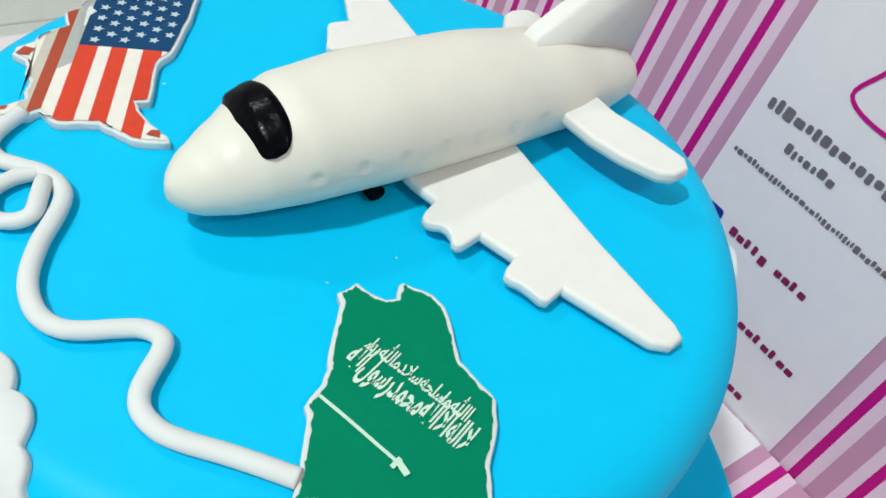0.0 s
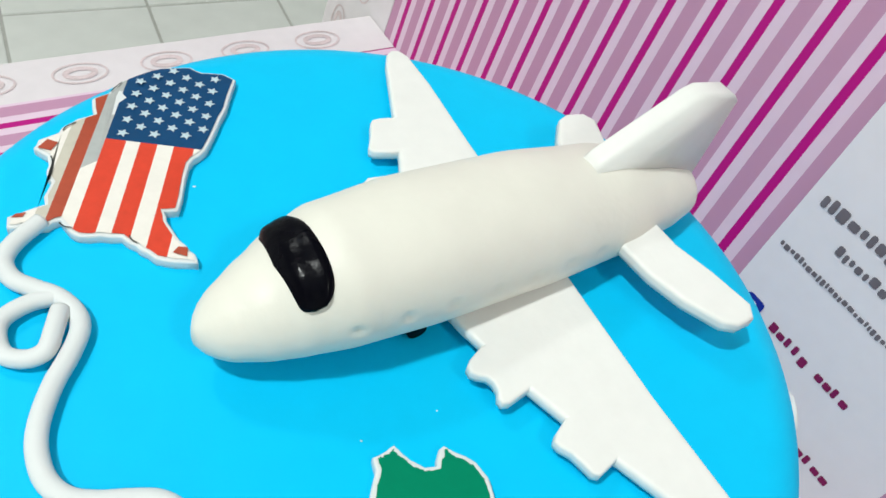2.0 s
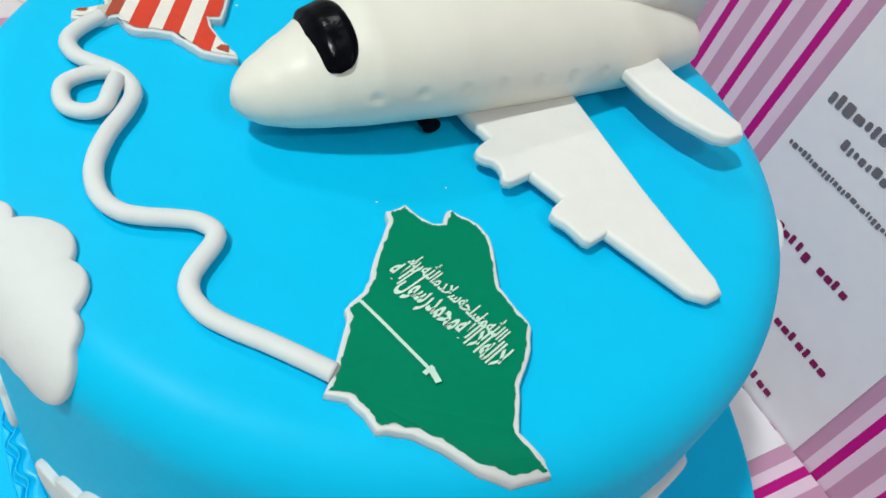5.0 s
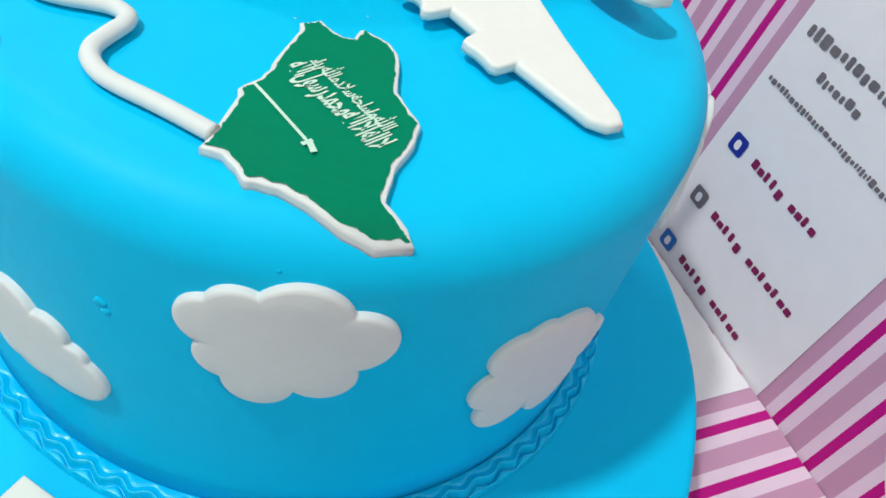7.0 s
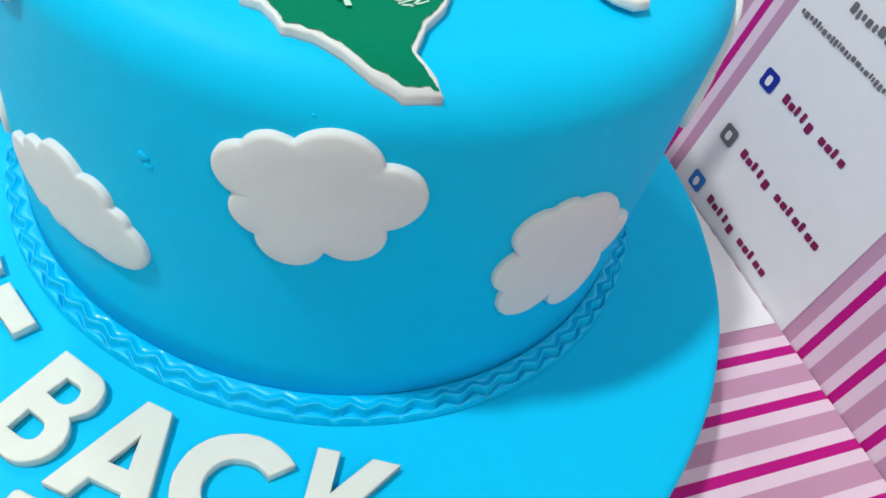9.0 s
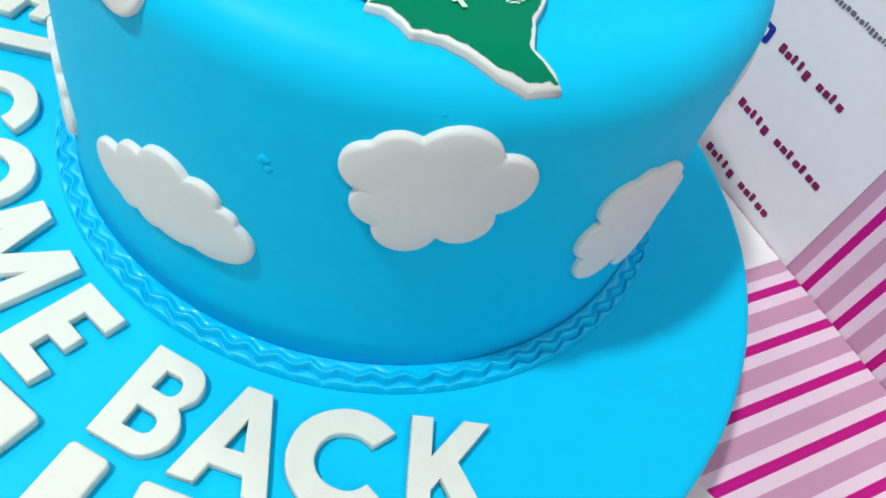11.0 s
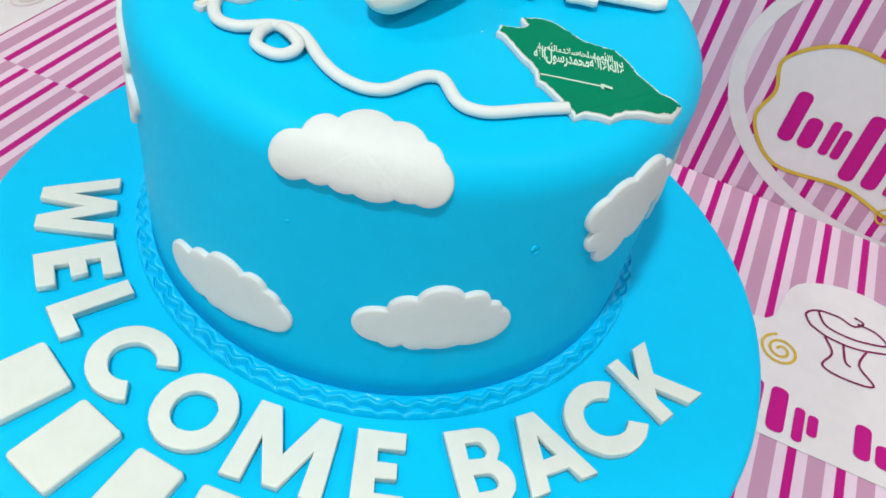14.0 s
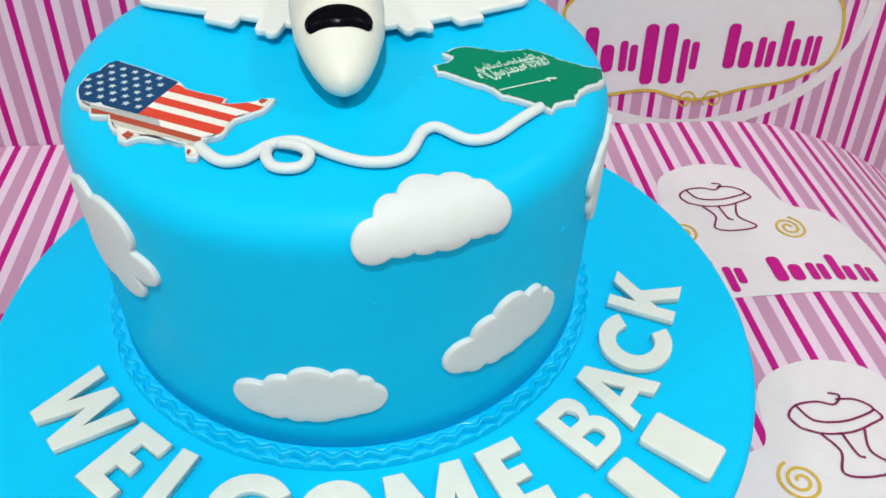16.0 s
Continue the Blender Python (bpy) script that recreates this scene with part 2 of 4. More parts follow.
# ---- the cake: sizes ----
R, H, EDGE = 0.127, 0.1400, 0.016
BOARD_X, BOARD_Y, BOARD_R, BOARD_T = -0.0207, -0.0285, 0.2044, 0.013
SHEET_Z = -0.0513


def rind(s):
    """Radius, height, and outward direction at the length s up the cake's side, over its rounded edge and in to the middle."""
    wall = H - EDGE
    if s <= wall:
        return R, s, 1.0, 0.0
    arc = EDGE * math.pi / 2
    if s <= wall + arc:
        a = (s - wall) / EDGE
        return R - EDGE + EDGE * math.cos(a), wall + EDGE * math.sin(a), math.cos(a), math.sin(a)
    return R - EDGE - (s - wall - arc), H, 0.0, 1.0


def top_height(x, y):
    r = math.hypot(x, y)
    d = r - (R - EDGE)
    return H if d <= 0 else H - EDGE + math.sqrt(max(EDGE ** 2 - d * d, 0.0))


def drape(bm, base=H):
    """Lets a piece that was laid flat at the cake's top follow its rounded edge."""
    for k in range(1, 5):
        rr = R - EDGE + EDGE * 0.18 * k
        for a in (-70, -55, -130, -150, 175, 160):
            d = Vector((math.cos(radians(a)), math.sin(radians(a)), 0))
            bmesh.ops.bisect_plane(bm, geom=list(bm.verts) + list(bm.edges) + list(bm.faces), plane_co=d * rr, plane_no=d)
    for v in bm.verts:
        v.co.z += top_height(v.co.x, v.co.y) - base


# ---- printed card round the cake ----
AN = radians(35.35)
NX, NY = math.cos(AN), math.sin(AN)
WALL_OFF, WALL_LEAN = 0.2186, math.atan(0.15)
# sheet axes: first along the back panel, second towards it, third up
SHEET = Matrix(((NY, NX, 0, 0), (-NX, NY, 0, 0), (0, 0, 1, SHEET_Z), (0, 0, 0, 1)))
# panel axes: first along the panel, second up its face, third towards the cake
WALL = SHEET @ Matrix.Translation((0, WALL_OFF, 0)) @ Matrix.Rotation(math.pi / 2 - WALL_LEAN, 4, "X")


def sag(u):
    """How far the card bends down past the table's end."""
    d = max(u - 0.30, 0.0)
    return -1.75 * d * d


def card(name, us, vs, mat, m, label, category, bend=None, thick=0.0012):
    """A sheet of printed card with map coordinates in metres."""
    bm = bmesh.new()
    uv = bm.loops.layers.uv.new("map")
    grid = [[bm.verts.new((u, v, bend(u) if bend else 0.0)) for v in vs] for u in us]
    for i in range(len(us) - 1):
        for j in range(len(vs) - 1):
            f = bm.faces.new((grid[i][j], grid[i + 1][j], grid[i + 1][j + 1], grid[i][j + 1]))
            for loop in f.loops:
                loop[uv].uv = (loop.vert.co.x, loop.vert.co.y)
    ret = bmesh.ops.extrude_face_region(bm, geom=list(bm.faces))
    low = [g for g in ret["geom"] if isinstance(g, bmesh.types.BMVert)]
    for v in low:
        v.co.z -= thick
    bmesh.ops.recalc_face_normals(bm, faces=bm.faces)
    ob = link_mesh(name, bm, mat)
    ob.matrix_world = m
    return tagged(ob, label, category, kind="structure")


def span(a, b, n):
    return [a + (b - a) * i / n for i in range(n + 1)]


base_card = card("ground", span(-0.346, 0.30, 10) + span(0.30, 0.62, 24)[1:], span(-0.40, WALL_OFF - 0.001, 6), floor_stripes, SHEET, "pink and magenta striped printed card under the cake board", "printed card", sag)
card("ground_flap", span(-0.346, -0.19, 6), span(-0.40, 0.0285, 4), flap_stripes, SHEET @ Matrix.Translation((0, 0, 0.0016)), "striped printed card flap lying on the base card", "card flap")
margin = card("ground_margin", span(-0.390, -0.3465, 2), span(-0.40, WALL_OFF - 0.001, 6), card_margin, SHEET, "white card margin printed with faint brown ovals", "card margin")
panel = card("wall_back", span(-0.3655, 0.0495, 8), span(-0.07, 0.42, 4), wall_stripes, WALL, "pink and magenta striped card panel standing behind the cake", "card panel")
logo_panel = card("wall_logo", span(0.05, 0.50, 8), span(-0.07, 0.42, 4), logo_stripes, WALL, "striped card panel with a printed oval logo behind the cake", "card panel")
panel_margin = card("wall_margin", span(-0.46, -0.3660, 2), span(-0.07, 0.42, 4), card_margin, WALL, "white card panel margin printed with faint brown ovals", "card margin")


def strip(bm, pts, width, z, closed=False):
    """A printed line of even width along flat points."""
    n = len(pts)
    rows = []
    for i, p in enumerate(pts):
        d = pts[(i + 1) % n] - pts[i - 1] if closed else pts[min(i + 1, n - 1)] - pts[max(i - 1, 0)]
        s = Vector((-d.y, d.x, 0)).normalized() * width / 2
        rows.append((bm.verts.new((p.x + s.x, p.y + s.y, z)), bm.verts.new((p.x - s.x, p.y - s.y, z))))
    for a, b in list(zip(rows, rows[1:])) + ([(rows[-1], rows[0])] if closed else []):
        bm.faces.new((a[0], a[1], b[1], b[0]))
    bmesh.ops.recalc_face_normals(bm, faces=bm.faces)


def bent(bm):
    """Lets a flat print follow the sagging card, creased where the card is."""
    for u in span(0.30, 0.62, 24):
        bmesh.ops.bisect_plane(bm, geom=list(bm.verts) + list(bm.edges) + list(bm.faces), plane_co=(u, 0, 0), plane_no=(1, 0, 0))
    for v in bm.verts:
        v.co.z += sag(v.co.x)
    return bm


def oval(cx, cy, rx, ry, n=48):
    return [Vector((cx + rx * math.cos(2 * math.pi * i / n), cy + ry * math.sin(2 * math.pi * i / n), 0)) for i in range(n)]


def bar(bm, x0, y0, x1, y1, z, r=0.0006):
    """A printed bar with rounded corners."""
    r = min(r, abs(x1 - x0) / 2, abs(y1 - y0) / 2)
    pts = []
    for cx, cy, a0 in ((x1 - r, y1 - r, 0), (x0 + r, y1 - r, 90), (x0 + r, y0 + r, 180), (x1 - r, y0 + r, 270)):
        pts += [Vector((cx + r * math.cos(radians(a0 + k * 30)), cy + r * math.sin(radians(a0 + k * 30)), 0)) for k in range(4)]
    sheet_piece(bm, pts, z)


def logo_words(bm, x0, x1, y, size, z, seed):
    """The two words of the logo, reduced to plain upright bars of their size."""
    rng = random.Random(seed)
    widths = [1.5, 0.9, 0.7, 0.7, 0.9, -0.8, 1.4, 0.9, 1.0, 0.8]
    tall = [(0, 1.45), (0, 1), (-0.45, 1.5), (-0.45, 1.5), (-0.45, 1), None, (0, 1.45), (0, 1), (0, 1.5), (0, 1)]
    k = (x1 - x0) / (sum(abs(w) for w in widths) + 0.25 * len(widths))
    x = x0
    for w, t in zip(widths, tall):
        if t:
            n = 2 if w > 0.75 else 1
            bw = k * abs(w) / (n + 0.18 * (n - 1)) * 1.05
            for i in range(n):
                a = x + i * bw * 1.15
                low, high = t if i == 0 else (max(t[0], 0), min(t[1], 1) * rng.uniform(0.85, 1.0))
                bar(bm, a, y + size * low, a + bw * 0.9, y + size * high, z, bw * 0.35)
        x += k * (abs(w) + 0.25)


def scroll(cx, cy, r, turns, flip=1):
    n = int(40 * turns)
    return [Vector((cx + flip * r * (0.15 + 0.85 * i / n) * math.cos(2 * math.pi * turns * i / n), cy + r * (0.15 + 0.85 * i / n) * math.sin(2 * math.pi * turns * i / n), 0)) for i in range(n + 1)]


def cupcake_lines(cx, cy, k):
    """Line drawing of a cupcake, as lists of flat points."""
    lines = [
        [(-1.0, -0.1), (-1.15, 0.25), (-0.85, 0.55), (-0.3, 0.62), (0.1, 0.5), (0.35, 0.75), (0.1, 0.85)],
        [(-0.85, 0.55), (-0.6, 0.1), (0.0, 0.0), (0.55, 0.1), (1.0, 0.3), (0.7, 0.6), (0.2, 0.65)],
        [(-1.0, -0.1), (-0.5, -0.3), (0.2, -0.3), (0.8, -0.1), (1.1, 0.05), (1.0, 0.3)],
        [(-0.6, -0.3), (-0.35, -0.8), (-0.55, -1.35), (0.0, -1.5), (0.75, -1.35), (0.35, -0.85), (0.5, -0.25)],
        [(-0.1, -0.32), (0.0, -0.9), (0.15, -1.0)],
    ]
    return [spline([(cx + x * k, cy + y * k, 0) for x, y in pts], 6) for pts in lines]


LIFT = 0.0005


def floor_logo(cx, cy, seed):
    """Cupcake logo printed flat on the base card."""
    bm = bmesh.new()
    sheet_piece(bm, spline([(cx + x, cy + y, 0) for x, y in ((-0.050, 0.072), (-0.036, 0.080), (-0.025, 0.118), (0.012, 0.134), (0.050, 0.122), (0.062, 0.082), (0.094, 0.070), (0.112, 0.025), (0.100, -0.010), (0.04, -0.013), (-0.08, -0.013), (-0.098, 0.010), (-0.085, 0.056))], 6, True), LIFT)
    bmesh.ops.subdivide_edges(bm, edges=list(bm.edges), cuts=2)
    part("logo_plate", bent(bm), card_margin, base_card)
    bm = bmesh.new()
    for line in cupcake_lines(cx + 0.011, cy + 0.088, 0.024):
        strip(bm, line, 0.0015, LIFT * 2)
    part("cupcake_drawing", bent(bm), plum_ink, base_card)
    bm = bmesh.new()
    logo_words(bm, cx - 0.088, cx + 0.100, cy - 0.002, 0.017, LIFT * 2, seed)
    part("logo_bars", bent(bm), magenta_ink, base_card)
    for side in (-1, 1):
        bm = bmesh.new()
        strip(bm, scroll(cx + 0.0125 + side * 0.040, cy + 0.053, 0.0125, 2.2, side), 0.0018, LIFT * 2)
        part("gold_scroll", bent(bm), gold_ink, base_card)


floor_logo(0.262, 0.022, 3)
floor_logo(0.260, -0.182, 5)
floor_logo(-0.115, -0.33, 9)

# plain band of the base card below the text panel
bm = bmesh.new()
bar(bm, -0.0145, -0.08, 0.0985, WALL_OFF - 0.002, LIFT, 0.0)
part("plain_band", bm, card_white, base_card, "plain pale band on the card")

# text panel on the standing card
bm = bmesh.new()
bar(bm, -0.0145, -0.001, 0.1035, 0.41, LIFT, 0.0)
part("text_panel", bm, card_white, panel, "plain pale lavender panel on the card")
for y, u0, u1, mat, shape in ((0.0826, 0.0145, 0.0670, navy_ink, "Txaad xxax"), (0.0448, 0.0151, 0.0868, grey_ink, "Txaad xxaxaxx"), (0.0106, 0.0163, 0.0757, sky_ink, "Txaad xxaxx")):
    bm = bmesh.new()
    bar(bm, u0 - 0.0190, y - 0.0050, u0 - 0.0080, y + 0.0058, LIFT * 2, 0.002)
    part("icon_square", bm, mat, panel)
    bm = bmesh.new()
    bar(bm, u0 - 0.0154, y - 0.0026, u0 - 0.0114, y + 0.0032, LIFT * 3, 0.0018)
    part("icon_mark", bm, card_white, panel)
    bm = bmesh.new()
    step = (u1 - u0) / len(shape)
    for k, kind in enumerate(shape):
        low, high = {"T": (0.0, 0.0052), "x": (0.0, 0.0038), "a": (0.0, 0.0054), "d": (-0.0016, 0.0038), " ": (0.0, 0.0)}[kind]
        if high:
            bar(bm, u0 + k * step, y - 0.0020 + low, u0 + (k + (0.5 if kind == "a" else 0.8)) * step, y - 0.0020 + high, LIFT * 2, 0.0009)
    part("text_bars", bm, plum_ink, panel)
for y, u0, u1, size in ((0.1198, -0.0090, 0.0900, 0.0022), (0.1367, 0.0130, 0.0435, 0.0035), (0.1500, -0.0070, 0.0860, 0.0040)):
    bm = bmesh.new()
    rng = random.Random(int(y * 1e4))
    u = u0
    while u < u1 - size:
        w = size * rng.uniform(0.5, 1.5)
        bar(bm, u, y - size * rng.uniform(0.4, 1.0), min(u + w, u1), y + size * rng.uniform(0.4, 1.0), LIFT * 2, size * 0.3)
        u += w + size * 0.35
    part("address_bars", bm, grey_ink, panel)
bm = bmesh.new()
for line in cupcake_lines(0.045, 0.226, 0.038):
    strip(bm, line, 0.0022, LIFT * 2)
part("cupcake_drawing", bm, magenta_ink, panel)

# round logo on the standing card
bm = bmesh.new()
strip(bm, oval(0.284, 0.097, 0.140, 0.100, 96), 0.0105, LIFT, True)
part("logo_ring", bm, card_margin, logo_panel, "broad white printed ring")
plate = spline([(0.286 + x, 0.066 + y, 0) for x, y in ((-0.112, 0.012), (-0.116, -0.012), (-0.09, -0.038), (-0.04, -0.036), (0.0, -0.046), (0.045, -0.037), (0.085, -0.030), (0.115, -0.010), (0.112, 0.030), (0.08, 0.055), (0.03, 0.052), (0.0, 0.062), (-0.035, 0.052), (-0.085, 0.055), (-0.116, 0.035))], 6, True)
bm = bmesh.new()
sheet_piece(bm, plate, LIFT)
part("logo_plate", bm, card_margin, logo_panel)
bm = bmesh.new()
strip(bm, plate, 0.0026, LIFT * 2, True)
part("gold_outline", bm, gold_ink, logo_panel)
bm = bmesh.new()
logo_words(bm, 0.188, 0.392, 0.047, 0.026, LIFT * 2, 4)
part("logo_bars", bm, magenta_ink, logo_panel)
for side in (-1, 1):
    bm = bmesh.new()
    strip(bm, scroll(0.292 + side * 0.012, 0.020, 0.009, 1.6, side), 0.0014, LIFT * 2)
    part("gold_scroll", bm, gold_ink, logo_panel)

# faint ovals on the margins
for k in range(7):
    bm = bmesh.new()
    strip(bm, oval(-0.3685, 0.161 - 0.058 * k, 0.0105, 0.0175, 32), 0.0016, LIFT, True)
    strip(bm, oval(-0.3685, 0.161 - 0.058 * k, 0.0050, 0.0095, 24), 0.0040, LIFT, True)
    part("oval_print", bm, brown_ink, margin)
for k in range(3):
    bm = bmesh.new()
    strip(bm, oval(-0.435 + 0.0266 * k, -0.0355 + 0.053 * k, 0.0105, 0.0160, 32), 0.0016, LIFT, True)
    strip(bm, oval(-0.435 + 0.0266 * k, -0.0355 + 0.053 * k, 0.0050, 0.0090, 24), 0.0040, LIFT, True)
    part("oval_print", bm, brown_ink, panel_margin)

# ---- room ----
# walls and ceiling are out of view, added to close the room and bounce light
RX0, RX1, RY0, RY1 = -2.2, 2.2, -2.0, 2.6
for name, x0, y0, x1, y1 in (("wall_south", RX0, RY0 - 0.1, RX1, RY0), ("wall_north", RX0, RY1, RX1, RY1 + 0.1), ("wall_west", RX0 - 0.1, RY0 - 0.1, RX0, RY1 + 0.1), ("wall_east", RX1, RY0 - 0.1, RX1 + 0.1, RY1 + 0.1)):
    bm = bmesh.new()
    box(bm, x0, y0, FLOOR_Z, x1, y1, CEIL_Z)
    tagged(link_mesh(name, bm, wall_paint), "plain white unseen wall, added to enclose and bounce light", "wall", kind="structure")
bm = bmesh.new()
box(bm, RX0 - 0.1, RY0 - 0.1, CEIL_Z, RX1 + 0.1, RY1 + 0.1, CEIL_Z + 0.1)
tagged(link_mesh("ceiling", bm, wall_paint), "plain white unseen ceiling, added to enclose and bounce light", "ceiling", kind="structure")
bm = bmesh.new()
box(bm, RX0 - 0.1, RY0 - 0.1, FLOOR_Z - 0.12, RX1 + 0.1, RY1 + 0.1, FLOOR_Z - 0.004)
room_floor = tagged(link_mesh("floor", bm, grout), "pale grey tiled room floor with dark joints", "floor", kind="structure")

# added fixtures for the unseen key lamp and its two fill lamps
for lx, ly, size, watts in LAMPS:
    lamp = thing("unseen_ceiling_lamp", pose(lx, ly, CEIL_Z), "round white ceiling downlight, unseen, added to light the room", "lamp", "ceiling lamps")
    bm = bmesh.new()
    lathe(bm, [(size / 2 + 0.012, 0.0), (size / 2 + 0.03, -0.004), (size / 2 + 0.03, -0.01), (size / 2 + 0.012, -0.014), (size / 2 + 0.012, 0.0)], 40)
    part("trim_ring", bm, lamp_white, lamp, smooth=True)
    bm = bmesh.new()
    lathe(bm, [(0.0, -0.006), (size / 2 + 0.012, -0.006)], 40)
    part("diffuser", bm, diffuser, lamp)

# ---- table and stand under the cake ----
table = thing("table", SHEET @ pose(-0.02, -0.09, -0.0015), "wooden table hidden under the striped card", "table")
bm = bmesh.new()
box(bm, -0.33, -0.30, -0.03, 0.32, 0.29, 0.0, 0.004)
part("tabletop", bm, table_wood, table)
for x in (-0.29, 0.28):
    for y in (-0.26, 0.25):
        bm = bmesh.new()
        box(bm, x - 0.025, y - 0.025, FLOOR_Z - SHEET_Z + 0.0015, x + 0.025, y + 0.025, -0.03, 0.004)
        part("leg", bm, table_wood, table)
bm = bmesh.new()
lathe(bm, [(0.0, SHEET_Z), (0.11, SHEET_Z), (0.112, SHEET_Z + 0.004), (0.104, SHEET_Z + 0.010), (0.10, -0.020), (0.11, -BOARD_T - 0.001), (0.0, -BOARD_T - 0.001)], 64)
for v in bm.verts:
    v.co.x += BOARD_X
    v.co.y += BOARD_Y
tagged(link_mesh("cake_stand", bm, lamp_white, True), "low round white stand under the cake board", "cake stand")

# ---- cake board ----
bm = bmesh.new()
rim = 0.004
prof = [(0.0, -BOARD_T), (BOARD_R - 0.002, -BOARD_T), (BOARD_R, -BOARD_T + 0.002)]
prof += [(BOARD_R - rim + rim * math.cos(radians(a)), -rim + rim * math.sin(radians(a))) for a in (0, 22, 45, 68, 90)]
prof += [(BOARD_R * k, 0.0) for k in (0.8, 0.5, 0.2)] + [(0.0, 0.0)]
lathe(bm, prof, 160)
for v in bm.verts:
    a = math.atan2(v.co.y, v.co.x)
    r = math.hypot(v.co.x, v.co.y)
    if r > BOARD_R - 0.01:
        k = 1 + 0.0025 * noise.noise(Vector((math.cos(a) * 5, math.sin(a) * 5, 0)))
        v.co.x, v.co.y = v.co.x * k, v.co.y * k
board = link_mesh("cake_board", bm, blue_fondant, True)
board.location = (BOARD_X, BOARD_Y, 0)
tagged(board, "round cake board covered in bright blue fondant", "cake board")

# ---- cake ----
cake = thing("cake", pose(0, 0, 0), "round cake covered in smooth bright blue fondant", "cake")
bm = bmesh.new()
prof = [(0.0, 0.001), (R, 0.001)] + [(R, H * k) for k in (0.15, 0.3, 0.45, 0.6, 0.75)]
prof += [(R - EDGE + EDGE * math.cos(radians(a)), H - EDGE + EDGE * math.sin(radians(a))) for a in range(0, 91, 9)]
prof += [((R - EDGE) * k, H) for k in (0.8, 0.6, 0.4, 0.2)] + [(0.0, H)]
lathe(bm, prof, 192)
for v in bm.verts:
    r = math.hypot(v.co.x, v.co.y)
    if r > 0.1 and v.co.z > 0.01:
        k = 1 + 0.0035 * noise.noise(v.co * 14) * min(1, (H - v.co.z) / 0.02)
        v.co.x, v.co.y = v.co.x * k, v.co.y * k
part("cake_body", bm, blue_fondant, cake, smooth=True)

# stamped border round the foot, a zigzag ridge between two flat bands
bm = bmesh.new()
TEETH, PER, COLS = 72, 16, 34
r_in, r_out = R - 0.001, 0.1354
ring_prev = first = None
for i in range(TEETH * PER):
    a = 2 * math.pi * i / (TEETH * PER)
    tri = 0.3 * abs((i / PER) % 1.0 - 0.5) * 2 + 0.7 * (0.5 + 0.5 * math.cos(2 * math.pi * i / PER))
    zig = 0.1330 + (0.0024 + 0.0009 * noise.noise(Vector((a * 11, 2, 0)))) * (tri - 0.5) + 0.0007 * noise.noise(Vector((a * 30, 0, 0)))
    row = []
    for j in range(COLS + 1):
        f = j / COLS
        r = r_in + (r_out - r_in) * f
        d = r - zig
        z = 0.0068 + 0.0005 * math.sin(f * math.pi)
        z -= 0.0020 / (1 + math.exp(-max(min(d / 0.00018, 40), -40)))
        z -= 0.0036 * math.exp(-(d / 0.00075) ** 2) * (0.8 + 0.5 * noise.noise(Vector((a * 14, 7, 0))))
        z += 0.0013 * math.exp(-((d + 0.0010) / 0.0006) ** 2)
        z -= 0.0008 * math.exp(-((d + 0.0034) / 0.0006) ** 2) * (0.5 + 0.5 * noise.noise(Vector((a * 9, 3, 0))))
        if f > 0.94:
            z -= 0.0010 * ((f - 0.94) / 0.06) ** 2
        if f < 0.12:
            z -= 0.0062 * ((0.12 - f) / 0.12) ** 1.3
        row.append(bm.verts.new((r * math.cos(a), r * math.sin(a), z if j < COLS else 0.0002)))
    if ring_prev:
        for j in range(COLS):
            bm.faces.new((ring_prev[j], ring_prev[j + 1], row[j + 1], row[j]))
    first = first or row
    ring_prev = row
for j in range(COLS):
    bm.faces.new((ring_prev[j], ring_prev[j + 1], first[j + 1], first[j]))
bmesh.ops.recalc_face_normals(bm, faces=bm.faces)
if sum(f.normal.z for f in bm.faces) < 0:
    bmesh.ops.reverse_faces(bm, faces=bm.faces)
part("border", bm, stamped_fondant, cake, "stamped zigzag fondant border", smooth=True)

# small dents and crumbs in the icing
for ang, s, size in ((-97.4, 0.0985, 0.0018), (-96.8, 0.0957, 0.0014), (-77.4, 0.1290, 0.0006), (-140.0, 0.100, 0.0008)):
    r, z, nx, nz = rind(s)
    bm = bmesh.new()
    bmesh.ops.create_icosphere(bm, subdivisions=2, radius=size)
    for v in bm.verts:
        v.co *= 1 + 0.5 * noise.noise(v.co * 900)
        v.co.x *= 0.45
    ob = part("icing_crumb", bm, blue_fondant, cake, smooth=True)
    ob.matrix_local = Matrix.Rotation(radians(ang), 4, "Z") @ Matrix.Translation((r, 0, z))

# light flecks of icing
for x, y, size in ((0.0178, -0.0325, 0.0002), (-0.0618, 0.0271, 0.0003), (0.0003, -0.0448, 0.0002)):
    bm = bmesh.new()
    bmesh.ops.create_icosphere(bm, subdivisions=2, radius=size)
    for v in bm.verts:
        v.co *= 1 + 0.6 * noise.noise(v.co * 1500 + Vector((x * 900, 0, 0)))
        v.co.z *= 0.5
        v.co.x *= 1.6
    ob = part("icing_fleck", bm, white_fondant, cake, smooth=True)
    ob.matrix_local = Matrix.Translation((x, y, H)) @ Matrix.Rotation(x * 90, 4, "Z")

# ---- clouds ----


def lobed(lobes):
    """The outline of a heap of round lobes, (x, y, radius)."""
    outline = []
    for i in range(160):
        d = Vector((math.cos(2 * math.pi * i / 160), math.sin(2 * math.pi * i / 160)))
        best = 0.2
        for x, y, r in lobes:
            c = Vector((x, y))
            b = d.dot(c)
            disc = b * b - c.length_squared + r * r
            if disc >= 0:
                best = max(best, b + math.sqrt(disc))
        outline.append(d * best)
    return outline


